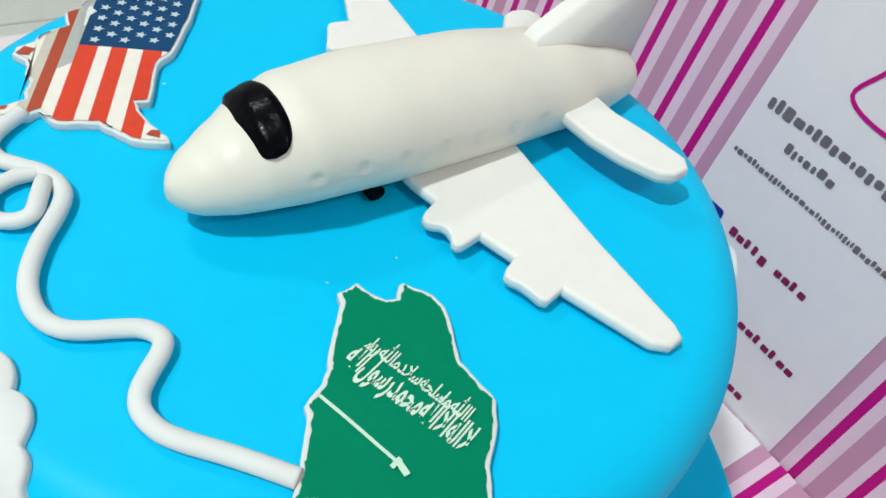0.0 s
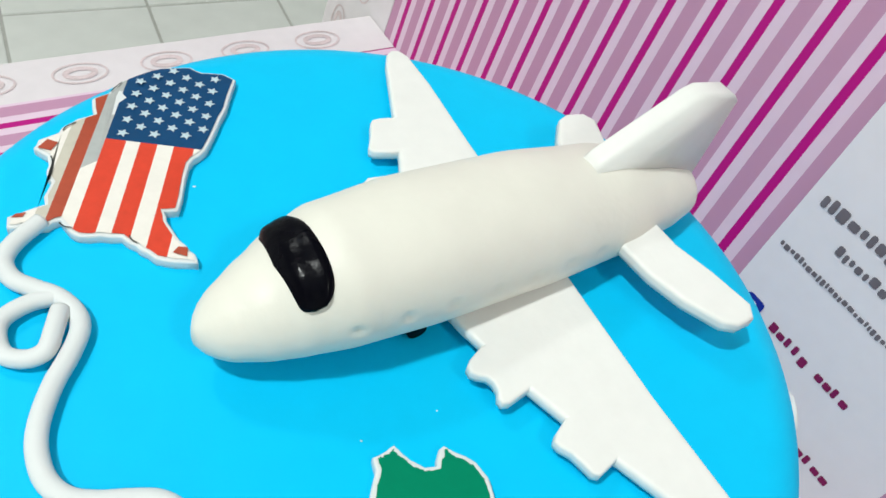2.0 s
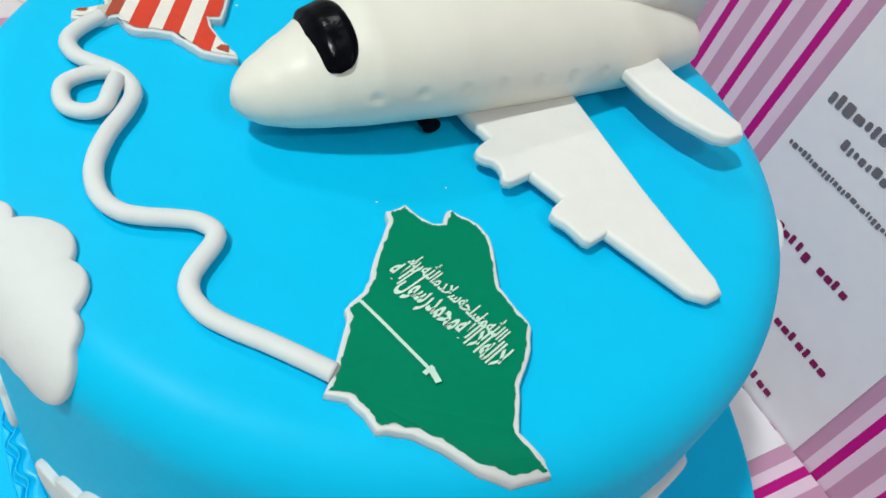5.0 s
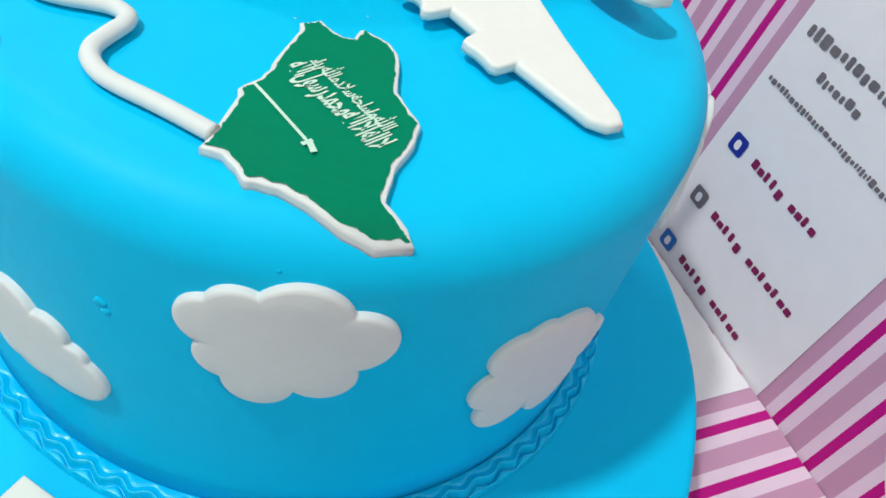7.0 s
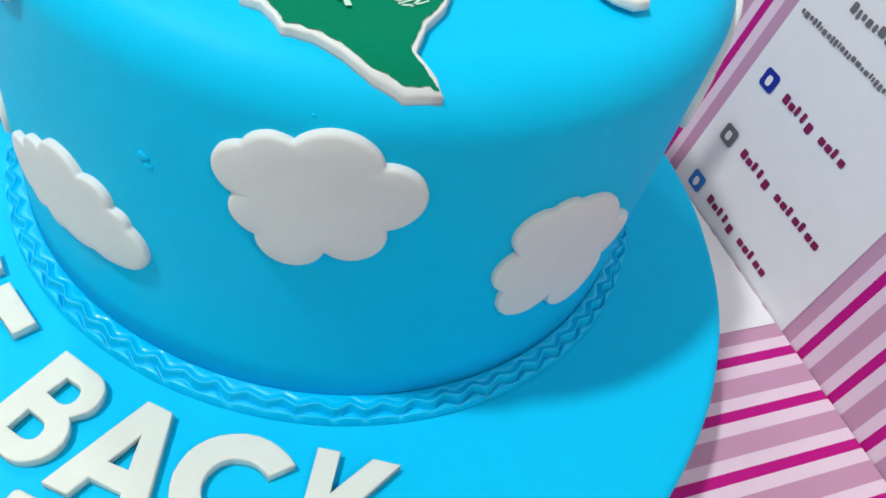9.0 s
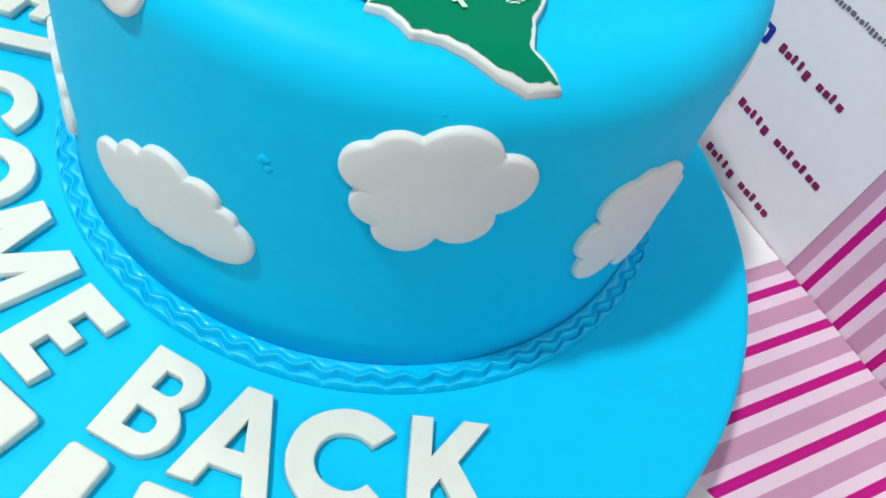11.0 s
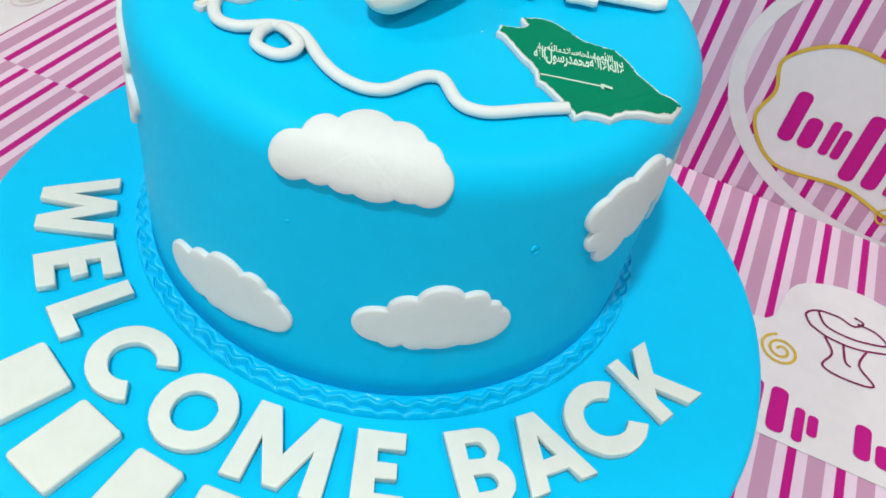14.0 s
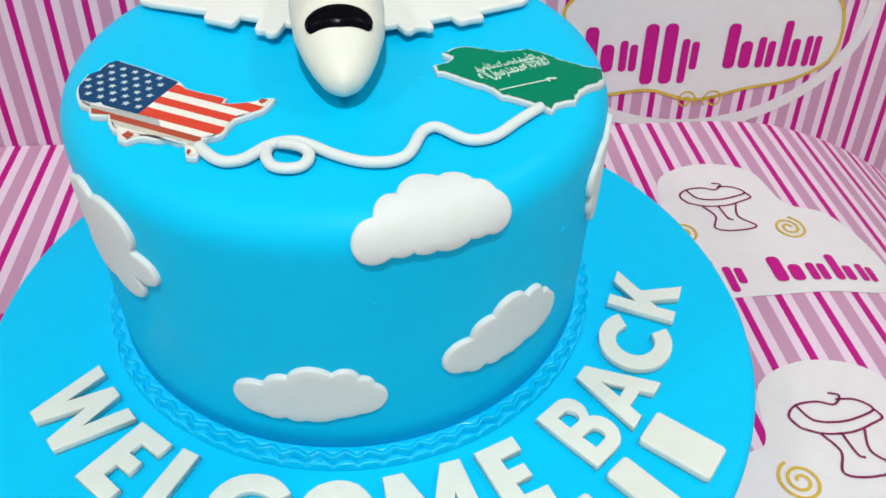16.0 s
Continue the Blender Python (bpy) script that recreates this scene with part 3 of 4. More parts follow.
def scalloped(notches):
    """An outline of round scallops: (x, y, bulge of the scallop that follows), clockwise, in millimetres."""
    outline = []
    for (x0, y0, b), (x1, y1, _) in zip(notches, notches[1:] + notches[:1]):
        p, q = Vector((x0, y0)) / 1000, Vector((x1, y1)) / 1000
        half = (q - p).length / 2
        along = (q - p).normalized()
        out = Vector((-along.y, along.x))
        sag = b * half
        rad = (half * half + sag * sag) / (2 * sag)
        mid = (p + q) / 2 + out * (sag - rad)
        sweep = math.asin(min(half / rad, 1.0))
        if sag > half:
            sweep = math.pi - sweep
        n = 18
        for k in range(n):
            a = -sweep + 2 * sweep * k / n
            outline.append(mid + (out * math.cos(a) + along * math.sin(a)) * rad)
    # the farthest crossing in each of many even directions from the middle
    even = []
    for i in range(216):
        d = Vector((math.cos(2 * math.pi * i / 216), math.sin(2 * math.pi * i / 216)))
        far = 0.004
        for p, q in zip(outline, outline[1:] + outline[:1]):
            cp, cq = d.x * p.y - d.y * p.x, d.x * q.y - d.y * q.x
            if cp * cq <= 0 and cp != cq:
                far = max(far, (p + (q - p) * (cp / (cp - cq))).dot(d))
        even.append(d * far)
    return even


def cloud(ang, s0, half_w, half_h, outline, tilt=0.0, label=""):
    """A fondant cloud pressed on to the side."""
    n = len(outline)
    ct, st = math.cos(radians(tilt)), math.sin(radians(tilt))
    thick = 0.0025
    bm = bmesh.new()
    levels = [(1.0, -0.0006), (1.0, thick * 0.45), (0.99, thick * 0.72), (0.97, thick * 0.90), (0.935, thick), (0.7, thick), (0.4, thick), (0.15, thick)]
    rings = []
    for k, up in levels:
        ring = []
        for p in outline:
            x, y = p.x * k * half_w, p.y * k * half_h
            x, y = x * ct - y * st, x * st + y * ct
            r, z, nx, nz = rind(s0 + y)
            a = radians(ang) + x / R
            rr = r + nx * up
            ring.append(bm.verts.new((rr * math.cos(a), rr * math.sin(a), z + nz * up)))
        rings.append(ring)
    for a, b in zip(rings, rings[1:]):
        for i in range(n):
            bm.faces.new((a[i], a[(i + 1) % n], b[(i + 1) % n], b[i]))
    r, z, nx, nz = rind(s0)
    mid = bm.verts.new(((r + nx * thick) * math.cos(radians(ang)), (r + nx * thick) * math.sin(radians(ang)), z + nz * thick))
    for i in range(n):
        bm.faces.new((rings[-1][i], rings[-1][(i + 1) % n], mid))
    bmesh.ops.recalc_face_normals(bm, faces=bm.faces)
    ob = link_mesh("cloud", bm, white_fondant, True)
    return tagged(ob, label, "cloud decoration", "clouds on the cake")


PUFF = [(-0.74, 0.36, 0.27), (-0.44, 0.56, 0.34), (0.15, 0.54, 0.47), (0.70, 0.0, 0.31), (0.34, -0.58, 0.38), (-0.24, -0.58, 0.42), (-0.52, -0.12, 0.34), (0.1, 0.0, 0.6)]
HIGH = [(-20.8, -1.9, 0.77), (-19.2, 15.0, 0.45), (-7.0, 19.1, 0.61), (15.0, 15.8, 0.96), (18.1, -6.1, 0.8), (3.3, -16.9, 0.92), (-15.1, -14.8, 0.55)]
LONG = [(-20.8, -16.2, 1.19), (-19.2, 4.3, 0.51), (-8.3, 12.5, 0.67), (9.9, 14.6, 0.67), (21.0, 8.7, 0.51), (26.9, 4.3, 0.73), (22.8, -16.2, 0.18), (12.3, -16.6, 0.2), (-1.9, -18.2, 0.46), (-11.7, -16.2, 0.58)]
SIDE = [(-26.7, 10.8, 0.83), (-18.2, 28.4, 0.41), (-6.6, 28.4, 0.38), (19.9, 5.9, 1.3), (21.0, -12.4, 1.38), (-3.4, -20.8, 0.89), (-26.6, -9.3, 0.63)]
BENT = [(-19.0, -12.3, 1.8), (-23.8, 0.1, 0.55), (-12.8, 7.3, 0.51), (9.3, 11.8, 0.42), (23.2, 5.6, 0.4), (29.7, 0.3, 1.05), (21.5, -13.0, 0.2), (14.2, -12.6, 0.29), (-0.5, -13.4, 0.3), (-9.8, -12.4, 0.3)]
LOW = [(-20.7, -17.0, 1.23), (-18.4, 5.0, 0.4), (-7.4, 11.9, 0.57), (11.2, 14.8, 0.69), (22.4, 12.5, 0.43), (28.6, 7.1, 0.8), (22.5, -12.6, 0.15), (12.9, -14.9, 0.24), (-1.5, -17.6, 0.42), (-10.3, -16.6, 0.35)]
cloud(-75.9, 0.1016, 1.03, 1.04, scalloped(HIGH), 0, "thick white fondant cloud on the blue cake side")
cloud(-37.0, 0.0697, 0.93, 0.93, scalloped(SIDE), 0, "thick white fondant cloud low on the cake side")
cloud(-112.7, 0.0625, 1.01, 0.98, scalloped(LONG), 0, "long white fondant cloud low on the cake side")
cloud(-153.9, 0.0460, 1.02, 0.96, scalloped(LOW), 0, "long white fondant cloud near the stamped border")
cloud(-129.0, 0.1388, 0.97, 1.10, scalloped(BENT), 0, "white fondant cloud bent over the cake's top edge")
cloud(165.3, 0.1015, 0.0310, 0.0245, lobed(PUFF), -10, "white fondant cloud high on the cake side")
cloud(0.0, 0.1095, 1, 1, scalloped(LONG), 4, "white fondant cloud high on the cake side")

# ---- letters and bars on the board ----
# letter, bearing of its middle, distance of its middle, turn, width in cap heights
WORDS = (
    ("W", 160.6, 0.1630, 0.0, 1.15), ("E", 174.6, 0.1635, -1.0, 0.58), ("L", -174.9, 0.1625, 0.0, 0.54), ("C", -163.0, 0.1625, 0.0, 0.94),
    ("O", -148.6, 0.1620, 0.0, 0.97), ("M", -133.4, 0.1605, 0.0, 1.15), ("E", -119.2, 0.1625, -2.4, 0.58), ("B", -103.7, 0.1630, -1.8, 0.68),
    ("A", -93.0, 0.1630, -1.0, 0.90), ("C", -81.2, 0.1635, -3.0, 0.96), ("K", -67.8, 0.1667, -13.6, 0.79),
)


def arc_points(cx, cy, rx, ry, a0, a1, n):
    return [(cx + rx * math.cos(radians(a0 + (a1 - a0) * k / n)), cy + ry * math.sin(radians(a0 + (a1 - a0) * k / n))) for k in range(n + 1)]


def capital(ch):
    """Loops of a heavy capital one unit high, from its strokes."""
    st = 0.25
    if ch == "E":
        return [[(0, 0), (0.56, 0), (0.57, st * 0.85), (st, st * 0.9), (st, 0.40), (0.48, 0.40), (0.48, 0.60), (st, 0.61), (st, 1 - st * 0.9), (0.55, 1 - st * 0.9), (0.56, 1), (0, 1)]]
    if ch == "L":
        return [[(0, 0), (0.53, 0), (0.53, st * 0.95), (st, st * 0.95), (st, 1), (0, 1)]]
    if ch == "O":
        return [arc_points(0.5, 0.5, 0.53, 0.52, 0, 345, 23), arc_points(0.5, 0.5, 0.28, 0.27, 0, 342, 19)]
    if ch == "C":
        return [arc_points(0.5, 0.5, 0.53, 0.52, 42, 318, 24) + arc_points(0.5, 0.5, 0.28, 0.27, 318, 42, 18)]
    if ch == "M":
        return [[(0, 0), (0.24, 0), (0.26, 0.58), (0.48, 0.02), (0.66, 0.02), (0.88, 0.58), (0.90, 0), (1.14, 0), (1.06, 1), (0.80, 1), (0.57, 0.42), (0.34, 1), (0.08, 1)]]
    if ch == "W":
        return [[(0.22, 0), (0.46, 0), (0.66, 0.60), (0.86, 0), (1.10, 0), (1.34, 1), (1.08, 1), (0.96, 0.42), (0.78, 1), (0.55, 1), (0.37, 0.42), (0.25, 1), (0, 1)]]
    if ch == "A":
        return [[(0, 0), (0.26, 0), (0.33, 0.19), (0.67, 0.19), (0.74, 0), (1.0, 0), (0.64, 1), (0.36, 1)], [(0.40, 0.38), (0.60, 0.38), (0.50, 0.70)]]
    if ch == "K":
        return [[(0, 0), (st, 0), (st, 0.28), (0.35, 0.40), (0.62, 0), (0.93, 0), (0.54, 0.57), (0.90, 1), (0.60, 1), (st, 0.60), (st, 1), (0, 1)]]
    outer = [(0, 0)] + arc_points(0.46, 0.29, 0.30, 0.29, -90, 62, 10) + arc_points(0.43, 0.76, 0.27, 0.24, -38, 90, 9) + [(0, 1)]
    holes = [[(0.24, 0.19)] + arc_points(0.42, 0.295, 0.11, 0.105, -90, 90, 6) + [(0.24, 0.40)], [(0.24, 0.60)] + arc_points(0.40, 0.705, 0.10, 0.105, -90, 90, 6) + [(0.24, 0.81)]]
    return [outer] + holes


CAP = 0.0372
for ch, ang, dist, turned, width in WORDS:
    loops = capital(ch)
    x0, x1 = min(x for x, y in loops[0]), max(x for x, y in loops[0])
    k = width / (x1 - x0)
    bm = bmesh.new()
    solid(bm, [[((x - (x0 + x1) / 2) * k * CAP, (y - 0.5) * CAP) for x, y in loop] for loop in loops], 0.0002, 0.0047, 0.0007)
    for v in bm.verts:
        v.co.x += 0.0004 * noise.noise(v.co * 150 + Vector((ang, 0, 0)))
        v.co.y += 0.0004 * noise.noise(v.co * 150 + Vector((0, ang, 0)))
    ob = link_mesh("fondant_letter", bm, letter_fondant, True)
    ob.matrix_world = Matrix.Rotation(radians(ang), 4, "Z") @ Matrix.Translation((dist, 0, 0.0)) @ Matrix.Rotation(radians(90 + turned), 4, "Z")
    tagged(ob, "raised white fondant capital letter " + ch + " on the blue board", "letter", "welcome letters")
for ang, half in ((-168.0, 0.0140), (-157.2, 0.0125), (-147.0, 0.0115), (-137.4, 0.0115), (-127.0, 0.0140), (-116.4, 0.0140), (-105.8, 0.0075), (-96.7, 0.0105)):
    bm = bmesh.new()
    corner = 0.0022
    outline = []
    for cx, cy, a0 in ((half - corner, 0.0180 - corner, 0), (corner - half, 0.0180 - corner, 90), (corner - half, corner - 0.0180, 180), (half - corner, corner - 0.0180, 270)):
        outline += arc_points(cx, cy, corner, corner, a0, a0 + 90, 4)
    solid(bm, [outline], 0.0002, 0.0050, 0.0010)
    ob = link_mesh("fondant_bar", bm, letter_fondant, True)
    ob.matrix_world = Matrix.Rotation(radians(ang), 4, "Z") @ Matrix.Translation((0.2045, 0, 0.0)) @ Matrix.Rotation(radians(90), 4, "Z")
    tagged(ob, "raised plain white fondant bar on the blue board", "fondant bar", "row of bars")

# ---- rope between the two maps ----
path = [(-0.0959, 0.0005), (-0.0990, -0.0089), (-0.0987, -0.0153), (-0.0943, -0.0199), (-0.0881, -0.0214), (-0.0821, -0.0225), (-0.0765, -0.0258), (-0.0734, -0.0305), (-0.0728, -0.0381), (-0.0732, -0.0467), (-0.0722, -0.0563), (-0.0698, -0.0631), (-0.0654, -0.0690), (-0.0597, -0.0719), (-0.0537, -0.0716), (-0.0474, -0.0700), (-0.0414, -0.0690), (-0.0366, -0.0707), (-0.0355, -0.0745), (-0.0366, -0.0810), (-0.0370, -0.0862), (-0.0352, -0.0908), (-0.0302, -0.0948), (-0.0240, -0.0967), (-0.0160, -0.0981), (-0.0080, -0.0998), (0.0010, -0.1020)]
rope = thing("fondant_rope", pose(0, 0, 0), "white fondant rope winding between the two map plaques", "rope decoration")
bm = bmesh.new()
tube(bm, [Vector((p.x, p.y, top_height(p.x, p.y) + 0.0025)) for p in spline([(x + 0.0013, y, 0) for x, y in path], 8)], 0.0025, 14, 0.88)
part("strand", bm, white_fondant, rope, smooth=True)
bm = bmesh.new()
loop_path = [(-0.0821, -0.0225), (-0.0877, -0.0261), (-0.0914, -0.0320), (-0.0903, -0.0373), (-0.0865, -0.0415), (-0.0813, -0.0415), (-0.0779, -0.0387), (-0.0782, -0.0333), (-0.0795, -0.0268)]
tube(bm, [Vector((p.x, p.y, H + 0.0025 + 0.002 * math.exp(-((i / 56 - 1) / 0.2) ** 2))) for i, p in enumerate(spline([(x + 0.0013, y, 0) for x, y in loop_path], 8))], 0.0024, 14, 0.88)
part("loop", bm, white_fondant, rope, smooth=True)

# ---- map plaques ----


def rough(outline, per=3, amount=0.0005, seed=0):
    """An outline with small cut-out unevenness."""
    pts, n = [], len(outline)
    for i in range(n):
        a, b = Vector((*outline[i], 0)), Vector((*outline[(i + 1) % n], 0))
        for k in range(per):
            p = a.lerp(b, k / per)
            if k:
                p += Vector((noise.noise(p * 400 + Vector((seed, 0, 0))), noise.noise(p * 400 + Vector((seed, 9, 0))), 0)) * amount * 2
            pts.append(p)
    return pts


def shrunk(pts, d):
    """An outline drawn in by about d."""
    n, out = len(pts), []
    area = sum(pts[i].x * pts[(i + 1) % n].y - pts[(i + 1) % n].x * pts[i].y for i in range(n))
    s = 1 if area > 0 else -1
    for i in range(n):
        d1, d2 = (pts[i] - pts[i - 2]).normalized(), (pts[(i + 2) % n] - pts[i]).normalized()
        nrm = Vector((-(d1.y + d2.y), d1.x + d2.x, 0)) * s
        out.append(pts[i] + (nrm.normalized() * d if nrm.length > 1e-6 else Vector()))
    return out


KSA = [(0.0017, -0.1055), (0.0018, -0.1020), (0.0019, -0.0977), (0.0017, -0.0873), (0.0005, -0.0844), (0.0013, -0.0821), (0.0036, -0.0779), (0.0044, -0.0734), (0.0039, -0.0683), (0.0045, -0.0580), (0.0048, -0.0531), (0.0035, -0.0499), (0.0065, -0.0475), (0.0081, -0.0456), (0.0107, -0.0476), (0.0124, -0.0486), (0.0162, -0.0499), (0.0189, -0.0490), (0.0191, -0.0445), (0.0202, -0.0433), (0.0233, -0.0445), (0.0283, -0.0460), (0.0317, -0.0495), (0.0334, -0.0539), (0.0350, -0.0609), (0.0363, -0.0659), (0.0394, -0.0694), (0.0433, -0.0734), (0.0454, -0.0762), (0.0458, -0.0825), (0.0450, -0.0882), (0.0439, -0.0938), (0.0444, -0.0975), (0.0450, -0.1053), (0.0517, -0.1087), (0.0544, -0.1108), (0.0461, -0.1149), (0.0381, -0.1152), (0.0290, -0.1132), (0.0218, -0.1120), (0.0167, -0.1125), (0.0143, -0.1132), (0.0110, -0.1101), (0.0066, -0.1074), (0.0014, -0.1076)]
ksa = thing("map_plaque", pose(0, 0, 0), "green map-shaped plaque with white script and sword on white fondant", "map decoration", "map plaques")
ksa_rim = rough(KSA, 2, 0.00025, 1)
bm = bmesh.new()
slab(bm, ksa_rim, H - 0.0005, H + 0.0028, 0.0006)
drape(bm)
part("plaque_base", bm, white_fondant, ksa, "white fondant base", True)
bm = bmesh.new()
sheet_piece(bm, rough([(p.x, p.y) for p in shrunk(ksa_rim, 0.0013)], 3, 0.0004, 5), H + 0.00310)
drape(bm)
part("green_print", bm, green_print, ksa, "glossy green printed sheet")
bm = bmesh.new()
sword = [Vector((0.0036, -0.0814, 0)), Vector((0.0096, -0.0857, 0)), Vector((0.0233, -0.0960, 0))]
strip(bm, sword, 0.0009, H + 0.00340)
strip(bm, [Vector((0.0235, -0.0948, 0)), Vector((0.0217, -0.0973, 0))], 0.0012, H + 0.00370)
strip(bm, [Vector((0.0229, -0.0957, 0)), Vector((0.0253, -0.0988, 0))], 0.0016, H + 0.00400)
part("sword_print", bm, print_white, ksa)
script = "\uFDF2\uFEDD\uFEEE\uFEB3\uFEAD\uFEAA\uFEE4\uFEA4\uFEE3\uFDF2\uFEFB\uFE8D\uFEEA\uFEDF\uFE8D\uFEFB"
upper = "\uFEB3\uFEAD\uFDF2\uFEE3\uFEAA\uFEFB\uFEB3\uFEEA\uFEA4\uFE8D\uFEB3\uFEE4\uFDF2\uFE8D"
turn = Matrix.Rotation(radians(-34.5), 4, "Z")
joined = bmesh.new()
for words, wide, tall, along, up, bold in ((script, 0.0362, 0.0140, 0.0010, -0.0012, 0.028), (upper, 0.0310, 0.0080, -0.0005, 0.0038, 0.022)):
    bm = glyph_mesh(words, 0.0085, bold=bold)
    xs = [v.co.x for v in bm.verts]
    ys = [v.co.y for v in bm.verts]
    kx, ky = wide / (max(xs) - min(xs)), tall / (max(ys) - min(ys))
    lift = 0.0001 if up > 0 else 0.0
    for v in bm.verts:
        v.co = turn @ Vector((v.co.x * kx + along, v.co.y * ky + up, 0)) + Vector((0.0246, -0.0762, H + 0.00340 + lift))
    me = bpy.data.meshes.new("words")
    bm.to_mesh(me)
    bm.free()
    joined.from_mesh(me)
    bpy.data.meshes.remove(me)
bm = joined
part("script_print", bm, print_white, ksa, "white printed script")

USA = [(-0.1031, -0.0007), (-0.1016, -0.0043), (-0.0981, -0.0030), (-0.0924, -0.0010), (-0.0903, 0.0019), (-0.0861, -0.0017), (-0.0837, -0.0024), (-0.0786, -0.0008), (-0.0733, 0.0003), (-0.0706, -0.0012), (-0.0673, -0.0026), (-0.0626, -0.0046), (-0.0577, -0.0046), (-0.0515, -0.0032), (-0.0532, -0.0002), (-0.0564, 0.0022), (-0.0609, 0.0060), (-0.0640, 0.0093), (-0.0660, 0.0126), (-0.0624, 0.0139), (-0.0626, 0.0174), (-0.0635, 0.0227), (-0.0651, 0.0332), (-0.0647, 0.0355), (-0.0624, 0.0405), (-0.0621, 0.0509), (-0.0619, 0.0612), (-0.0631, 0.0772), (-0.0676, 0.0789), (-0.0743, 0.0771), (-0.0788, 0.0785), (-0.0879, 0.0751), (-0.0925, 0.0707), (-0.0971, 0.0638), (-0.0980, 0.0569), (-0.1011, 0.0534), (-0.1009, 0.0514), (-0.0981, 0.0458), (-0.1016, 0.0423), (-0.1042, 0.0373), (-0.1042, 0.0348), (-0.1081, 0.0300), (-0.1079, 0.0264), (-0.1031, 0.0242), (-0.1013, 0.0210), (-0.1000, 0.0166), (-0.0979, 0.0146), (-0.0976, 0.0090), (-0.0962, 0.0063), (-0.0986, 0.0040), (-0.1008, 0.0014)]
usa = thing("map_plaque", pose(0, 0, 0), "map-shaped plaque with blue starred corner and red stripes", "map decoration", "map plaques")
usa_rim = rough(USA, 2, 0.0003, 5)
bm = bmesh.new()
slab(bm, usa_rim, H - 0.0005, H + 0.0028, 0.0006)
drape(bm)
part("plaque_base", bm, white_fondant, usa, "white fondant base", True)
inner = shrunk(usa_rim, 0.0011)
E_AX, D_AX = Vector((0.991, 0.135, 0)), Vector((0.135, -0.991, 0))
Q0 = Vector((-0.0909, 0.0361, 0))


def band(poly, q0, q1):
    return clip(clip(poly, Q0 + E_AX * q0, E_AX), Q0 + E_AX * q1, -E_AX)


CANTON_N = Vector((-0.140, 0.990, 0))
lower = clip(inner, Q0, -CANTON_N)
for q0, q1, mat, poly in ((-0.0300, -0.0105, flag_white, inner), (-0.0105, -0.0075, flag_cream, inner), (-0.0075, -0.0038, flag_shade_red, inner), (0.0, 0.0059, flag_red, lower), (0.0059, 0.0099, flag_white, lower), (0.0099, 0.0149, flag_red, lower), (0.0149, 0.0196, flag_white, lower), (0.0196, 0.0255, flag_red, lower), (0.0255, 0.05, flag_white, lower)):
    bm = bmesh.new()
    sheet_piece(bm, band(poly, q0, q1), H + 0.00310)
    drape(bm)
    part("stripe", bm, mat, usa)
SLANT = (D_AX + E_AX).normalized()
for poly, mat in ((clip(inner, Q0 + D_AX * 0.0100, -SLANT), flag_grey), (clip(inner, Q0 + D_AX * 0.0100, SLANT), flag_white)):
    bm = bmesh.new()
    sheet_piece(bm, band(poly, -0.0038, 0.0), H + 0.00310)
    drape(bm)
    part("stripe", bm, mat, usa)
bm = bmesh.new()
field = clip(clip(inner, Q0, CANTON_N), Q0, E_AX)
hub = bm.verts.new((*(sum(field, Vector()) / len(field)).xy, H + 0.00310))
rim_verts = [bm.verts.new((p.x, p.y, H + 0.00310)) for p in field]
for a, b in zip(rim_verts, rim_verts[1:] + rim_verts[:1]):
    bm.faces.new((hub, a, b))
bmesh.ops.recalc_face_normals(bm, faces=bm.faces)
if sum(f.normal.z for f in bm.faces) < 0:
    bmesh.ops.reverse_faces(bm, faces=bm.faces)
drape(bm)
part("canton", bm, flag_blue, usa, "dark blue corner field")
for corners in (((-0.1066, 0.0262), (-0.1028, 0.0262), (-0.1022, 0.0300), (-0.1055, 0.0304)), ((-0.1018, -0.0012), (-0.0992, -0.0002), (-0.0990, 0.0016), (-0.1012, 0.0004)), ((-0.0588, -0.0018), (-0.0548, -0.0022), (-0.0556, 0.0010), (-0.0580, 0.0006))):
    bm = bmesh.new()
    sheet_piece(bm, [Vector((*c, 0)) for c in corners], H + 0.00340)
    drape(bm)
    part("print_patch", bm, flag_shade_red, usa)
for line in (((-0.1018, 0.0240), (-0.1001, 0.0212), (-0.0988, 0.0168)), ((-0.0898, 0.0004), (-0.0880, -0.0006), (-0.0860, -0.0004)), ((-0.0970, 0.0570), (-0.0966, 0.0602), (-0.0958, 0.0630)), ((-0.0713, 0.0008), (-0.0702, -0.0004), (-0.0686, -0.0010)), ((-0.1030, 0.0352), (-0.1028, 0.0372), (-0.1010, 0.0400))):
    bm = bmesh.new()
    pts = spline([(*c, 0) for c in line], 4)
    strip(bm, pts, 0.0004, H + 0.00350)
    drape(bm)
    part("coast_line", bm, ink, usa, "thin dark printed outline")
star = bpy.data.meshes.new("star")
bm = bmesh.new()
sheet_piece(bm, [Vector((math.cos(radians(90 + 36 * k)), math.sin(radians(90 + 36 * k)), 0)) * (0.0019 if k % 2 == 0 else 0.0009) for k in range(10)], 0.0)
bm.to_mesh(star)
bm.free()
star.materials.append(star_print)
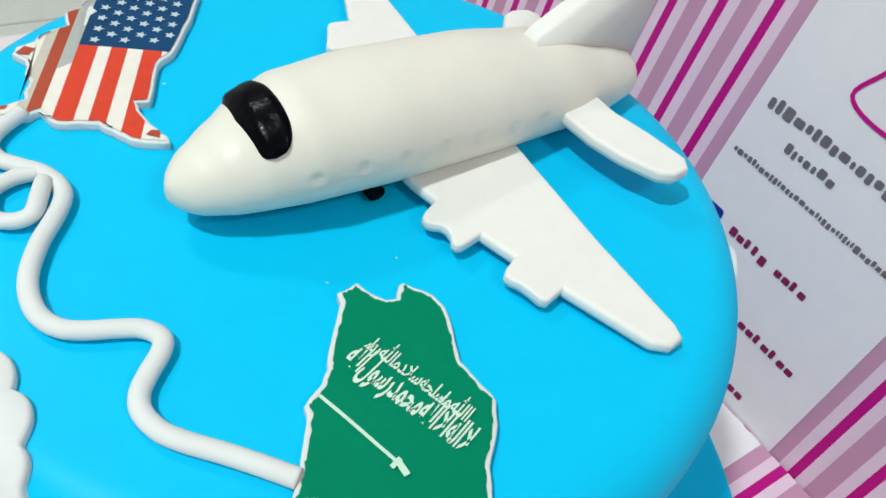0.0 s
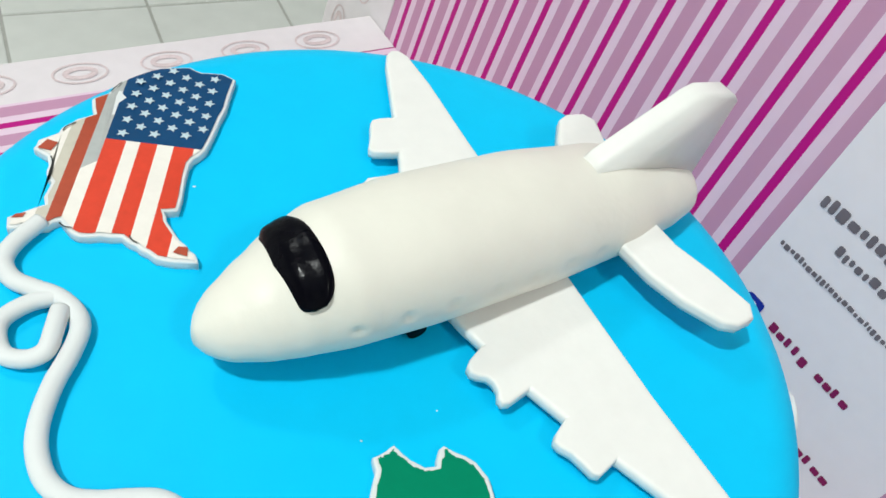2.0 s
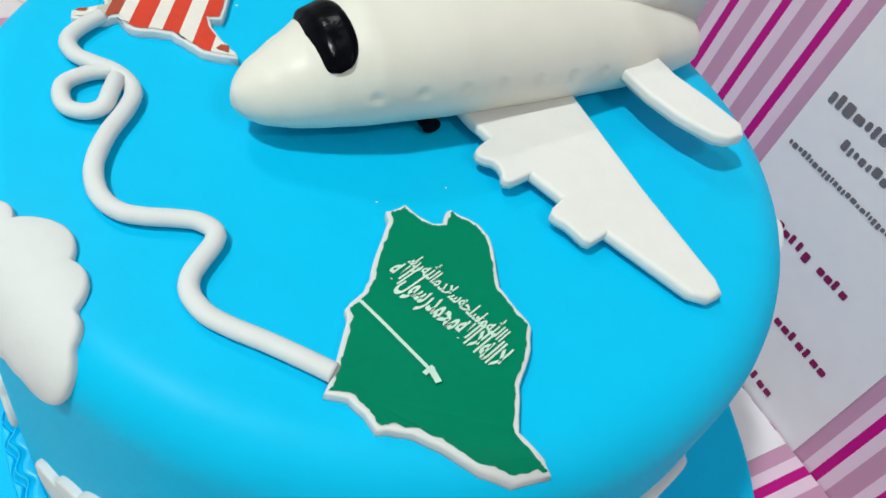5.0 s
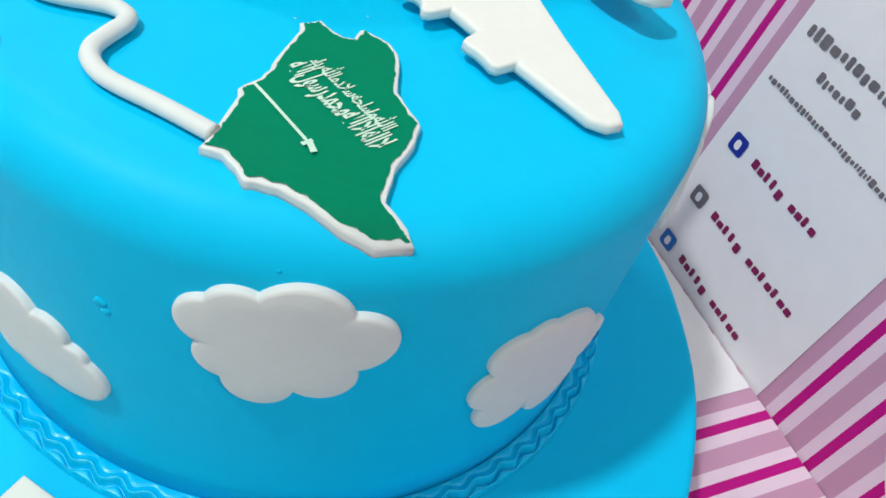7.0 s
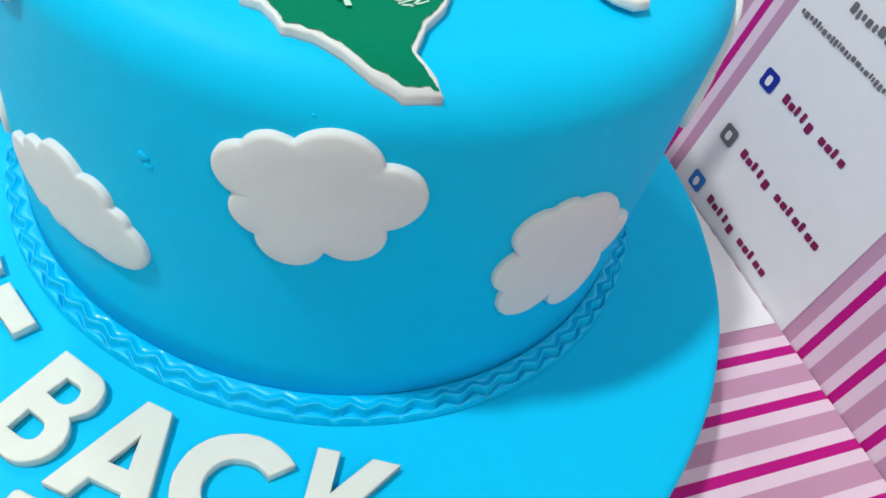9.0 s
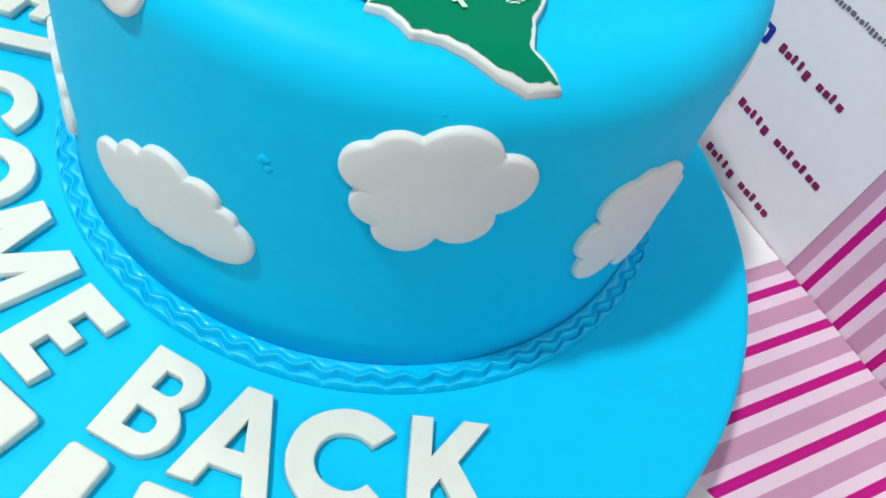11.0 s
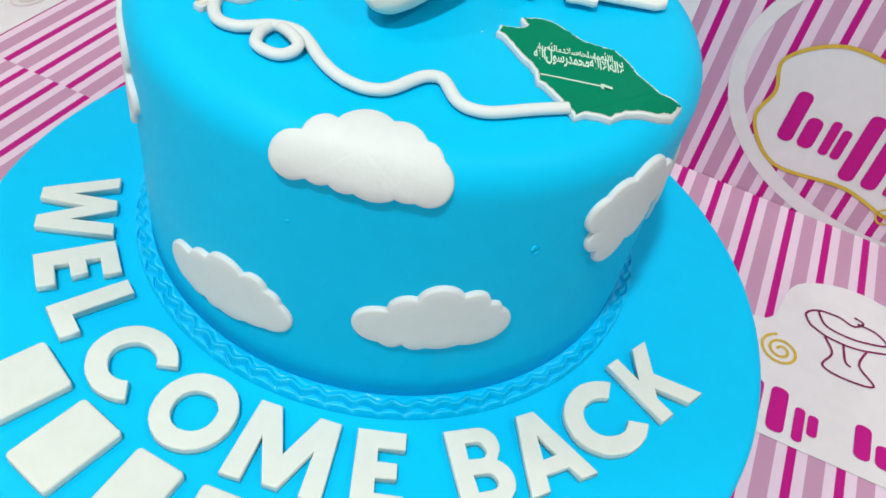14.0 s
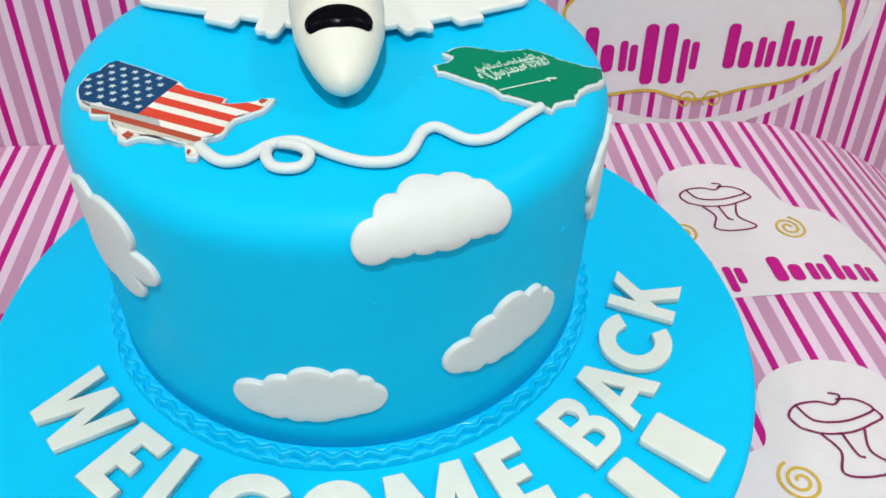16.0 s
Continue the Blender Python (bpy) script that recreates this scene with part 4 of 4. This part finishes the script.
for col in range(7):
    for row in range(7):
        p = Q0 + E_AX * (0.0042 + 0.0045 * col) - D_AX * (0.0030 + 0.0064 * row + 0.0032 * (col % 2) + 0.0006 * col)
        near = shrunk(usa_rim, 0.0020)
        crossings = sum((a.y > p.y) != (b.y > p.y) and p.x < a.x + (b.x - a.x) * (p.y - a.y) / (b.y - a.y) for a, b in zip(near, near[1:] + near[:1]))
        if crossings % 2 == 0:
            continue
        ob = new("star", star)
        ob.parent = usa
        ob.matrix_local = Matrix.Translation((p.x, p.y, H + 0.00340)) @ Matrix.Rotation(radians(-8), 4, "Z")

# ---- toy airplane ----
# its own axes: first towards the nose, second to its far side, third up
HEAD = radians(30.5 + 180)
plane = thing("toy_airplane", Matrix.Rotation(HEAD, 4, "Z") @ Matrix.Translation((0, -0.0018, H)) , "ivory fondant airplane with black windshield lying on the cake", "toy airplane")


def lerp_table(table, x):
    for (x0, *a), (x1, *b) in zip(table, table[1:]):
        if x0 >= x >= x1:
            t = (x0 - x) / (x0 - x1)
            t = t * t * (3 - 2 * t) * 0.4 + t * 0.6
            return [p + (q - p) * t for p, q in zip(a, b)]
    return list(table[-1][1:])


# station along the body, upper edge, lower edge, half width
BODY = [(0.0550, 0.0125, 0.0080, 0.0005), (0.0534, 0.0165, 0.0045, 0.0053), (0.0480, 0.0220, 0.0018, 0.0089), (0.0400, 0.0280, 0.0008, 0.0125), (0.0330, 0.0342, 0.0006, 0.0150), (0.0220, 0.0402, 0.0006, 0.0178), (0.0000, 0.0428, 0.0006, 0.0194), (-0.0350, 0.0424, 0.0006, 0.0193), (-0.0650, 0.0388, 0.0012, 0.0174), (-0.0860, 0.0330, 0.0030, 0.0138), (-0.0985, 0.0285, 0.0055, 0.0110), (-0.1022, 0.0262, 0.0072, 0.0092), (-0.1038, 0.0205, 0.0110, 0.0045)]


BODY_TURN, BODY_TILT = 0.126, 0.065


def settled(bm):
    """Turns the body on the wings, its nose a little raised."""
    c, n = math.cos(BODY_TURN), math.sin(BODY_TURN)
    for v in bm.verts:
        x, y, z = v.co.x * 1.076, v.co.y * 1.12, v.co.z * 0.885
        v.co = Vector((c * x - n * y - 0.0039, n * x + c * y + 0.0012, z + BODY_TILT * x))
    return bm


def body_point(s, phi, out=0.0):
    """On the body at station s; phi from straight up, positive to the window side."""
    top, low, w = lerp_table(BODY, s)
    zc, hz = (top + low) / 2, (top - low) / 2
    c, n = math.cos(phi), math.sin(phi)
    return Vector((s, (w + out) * n, zc + (hz + out) * c))


bm = bmesh.new()
stations = [0.0550, 0.0546, 0.0535, 0.0515] + span(0.049, -0.097, 150) + [-0.0995, -0.1015, -0.103, -0.1038]
SIDES = 96
rings = [[bm.verts.new(body_point(s, 2 * math.pi * k / SIDES)) for k in range(SIDES)] for s in stations]
for a, b in zip(rings, rings[1:]):
    for k in range(SIDES):
        bm.faces.new((a[k], a[(k + 1) % SIDES], b[(k + 1) % SIDES], b[k]))
bm.faces.new(rings[0])
bm.faces.new(rings[-1])
for _ in range(4):
    bmesh.ops.smooth_vert(bm, verts=bm.verts, factor=0.5, use_axis_x=True, use_axis_y=True, use_axis_z=True)
for i in range(7):
    for side in (1, -1):
        p = body_point(0.0240 - 0.0123 * i, radians(84) * side)
        for v in bm.verts:
            d = (v.co - p).length
            if d < 0.004:
                v.co.y -= side * 0.0006 * math.exp(-(d / 0.0017) ** 4)
bmesh.ops.recalc_face_normals(bm, faces=bm.faces)
part("fuselage", settled(bm), ivory_fondant, plane, smooth=True)

# windshield: an arched band over the nose
bm = bmesh.new()
rows = []
N_PHI, N_S = 36, 8
for i in range(N_PHI + 1):
    f = 2 * i / N_PHI - 1
    phi = f * radians(53)
    front = 0.0366 - 0.0014 * abs(f)
    back = 0.0266 + 0.0030 * f ** 4
    taper = math.sqrt(max(1 - abs(f) ** 16, 0.0))
    mid, half = (front + back) / 2, (front - back) / 2 * taper
    rows.append([bm.verts.new(body_point(mid + half * (1 - 2 * j / N_S), phi, 0.0015 * math.sqrt(max(1 - (2 * j / N_S - 1) ** 4, 0)) * taper + 0.0001)) for j in range(N_S + 1)])
for a, b in zip(rows, rows[1:]):
    for j in range(N_S):
        bm.faces.new((a[j], a[j + 1], b[j + 1], b[j]))
bmesh.ops.remove_doubles(bm, verts=bm.verts, dist=1e-6)
bmesh.ops.recalc_face_normals(bm, faces=bm.faces)
if sum(f.normal.z for f in bm.faces) < 0:
    bmesh.ops.reverse_faces(bm, faces=bm.faces)
part("windshield", settled(bm), black_fondant, plane, "glossy black fondant windshield", smooth=True)


def wing(side, outline, engines):
    """A main wing cut from a fondant slab, with its two engines; side 1 is the window side."""
    bm = bmesh.new()
    slab(bm, [Vector((x, y * side, 0)) for x, y in outline], -0.0010, 0.0023, 0.0014)
    for v in bm.verts:
        v.co.z += 0.0058 - 0.0030 * (abs(v.co.y) / 0.095)
    ob = part("wing", bm, wing_fondant, plane, smooth=True)
    for lobe in engines:
        bm = bmesh.new()
        slab(bm, [Vector((x, y * side, 0)) for x, y in lobe], -0.0009, 0.002308, 0.0008)
        for v in bm.verts:
            v.co.z += 0.0058 - 0.0030 * (abs(v.co.y) / 0.095)
        part("engine", bm, wing_fondant, ob, smooth=True)
    return ob


wing(
    1,
    [(-0.0104, 0.0054), (-0.0116, 0.0164), (-0.0129, 0.0209), (-0.0159, 0.0284), (-0.0216, 0.0432), (-0.0339, 0.0684), (-0.0469, 0.0919), (-0.0519, 0.0949), (-0.0569, 0.0939), (-0.0579, 0.0894), (-0.0544, 0.0564), (-0.0516, 0.0054)],
    (
        [(-0.0254, 0.0254), (-0.0152, 0.0282), (-0.0106, 0.0310), (-0.0090, 0.0326), (-0.0091, 0.0346), (-0.0105, 0.0360), (-0.0128, 0.0372), (-0.0137, 0.0390), (-0.0137, 0.0414), (-0.0127, 0.0436), (-0.0131, 0.0452), (-0.0150, 0.0457), (-0.0222, 0.0436), (-0.0304, 0.0414)],
        [(-0.0364, 0.0514), (-0.0274, 0.0539), (-0.0226, 0.0569), (-0.0210, 0.0587), (-0.0216, 0.0606), (-0.0236, 0.0630), (-0.0250, 0.0664), (-0.0260, 0.0694), (-0.0277, 0.0705), (-0.0339, 0.0684), (-0.0424, 0.0654)],
    ),
)
wing(
    -1,
    [(-0.0090, 0.0040), (-0.0150, 0.0250), (-0.0228, 0.0450), (-0.0385, 0.0940), (-0.0415, 0.1005), (-0.0440, 0.1025), (-0.0470, 0.1018), (-0.0490, 0.0980), (-0.0500, 0.0800), (-0.0495, 0.0480), (-0.0500, 0.0040)],
    (
        [(-0.0240, 0.0240), (-0.0130, 0.0255), (-0.0050, 0.0275), (-0.0038, 0.0300), (-0.0046, 0.0325), (-0.0075, 0.0340), (-0.0078, 0.0375), (-0.0095, 0.0388), (-0.0180, 0.0385), (-0.0280, 0.0400)],
        [(-0.0320, 0.0480), (-0.0225, 0.0480), (-0.0158, 0.0495), (-0.0148, 0.0515), (-0.0162, 0.0545), (-0.0178, 0.0575), (-0.0200, 0.0632), (-0.0213, 0.0650), (-0.0236, 0.0655), (-0.0300, 0.0650), (-0.0400, 0.0640)],
    ),
)


def slanted(bm, m):
    for v in bm.verts:
        v.co = m @ v.co
    return bm


for side in (-1, 1):
    bm = bmesh.new()
    slab(bm, [Vector((x + (0.0 if side > 0 else 0.05 * y), y * side * (1.0 if side > 0 else 0.94), 0)) for x, y in ((-0.0670, 0.003), (-0.0690, 0.0155), (-0.0712, 0.0265), (-0.0755, 0.0370), (-0.0822, 0.0470), (-0.0865, 0.0492), (-0.0930, 0.0484), (-0.0955, 0.0440), (-0.0915, 0.0300), (-0.0868, 0.0180), (-0.0850, 0.003))], -0.0014, 0.0026, 0.0012)
    part("stabilizer", slanted(bm, Matrix.Translation((0, -0.0011 * side, 0.0126))), wing_fondant, plane, smooth=True)
bm = bmesh.new()
slab(bm, [Vector(p) for p in ((-0.0560, 0.0280, 0), (-0.0615, 0.0335, 0), (-0.0900, 0.0492, 0), (-0.0945, 0.0505, 0), (-0.1080, 0.0478, 0), (-0.1108, 0.0450, 0), (-0.1085, 0.0120, 0), (-0.0850, 0.0180, 0))], -0.0038, 0.0038, 0.0010)
slanted(bm, Matrix.Translation((-0.0039, 0.0012, 0)) @ Matrix.Rotation(BODY_TURN, 4, "Z") @ Matrix.Rotation(radians(90), 4, "X"))
part("fin", bm, wing_fondant, plane, smooth=True)
# small black wheel under the body
bm = bmesh.new()
bmesh.ops.create_cone(bm, segments=20, radius1=0.0028, radius2=0.0028, depth=0.0035, cap_ends=True, matrix=Matrix.Translation((0.0030, 0.0118, 0.0030)) @ Matrix.Rotation(radians(90), 4, "X"))
part("wheel", settled(bm), black_fondant, plane, "small black wheel")

# ---- floor tiles of the room ----
tile_me = bpy.data.meshes.new("tile")
bm = bmesh.new()
box(bm, -0.149, -0.149, -0.008, 0.149, 0.149, 0.0, 0.0015)
bm.to_mesh(tile_me)
bm.free()
tile_me.materials.append(tile_white)
T_AX = Matrix.Rotation(math.atan2(0.51, 0.86), 4, "Z")
start = T_AX.inverted() @ Vector((-0.8155, 1.1291, 0))
up_line = T_AX.inverted() @ Vector((-0.9607, 1.2688, 0))
for i in range(-9, 11):
    for j in range(-10, 6):
        p = T_AX @ Vector((start.x + 0.183 + 0.305 * i, up_line.y + 0.153 + 0.305 * j, 0))
        if not (RX0 + 0.05 < p.x < RX1 - 0.05 and RY0 + 0.05 < p.y < RY1 - 0.05):
            continue
        ob = new("tile", tile_me)
        ob.parent = room_floor
        ob.matrix_local = Matrix.Translation((p.x, p.y, FLOOR_Z)) @ T_AX
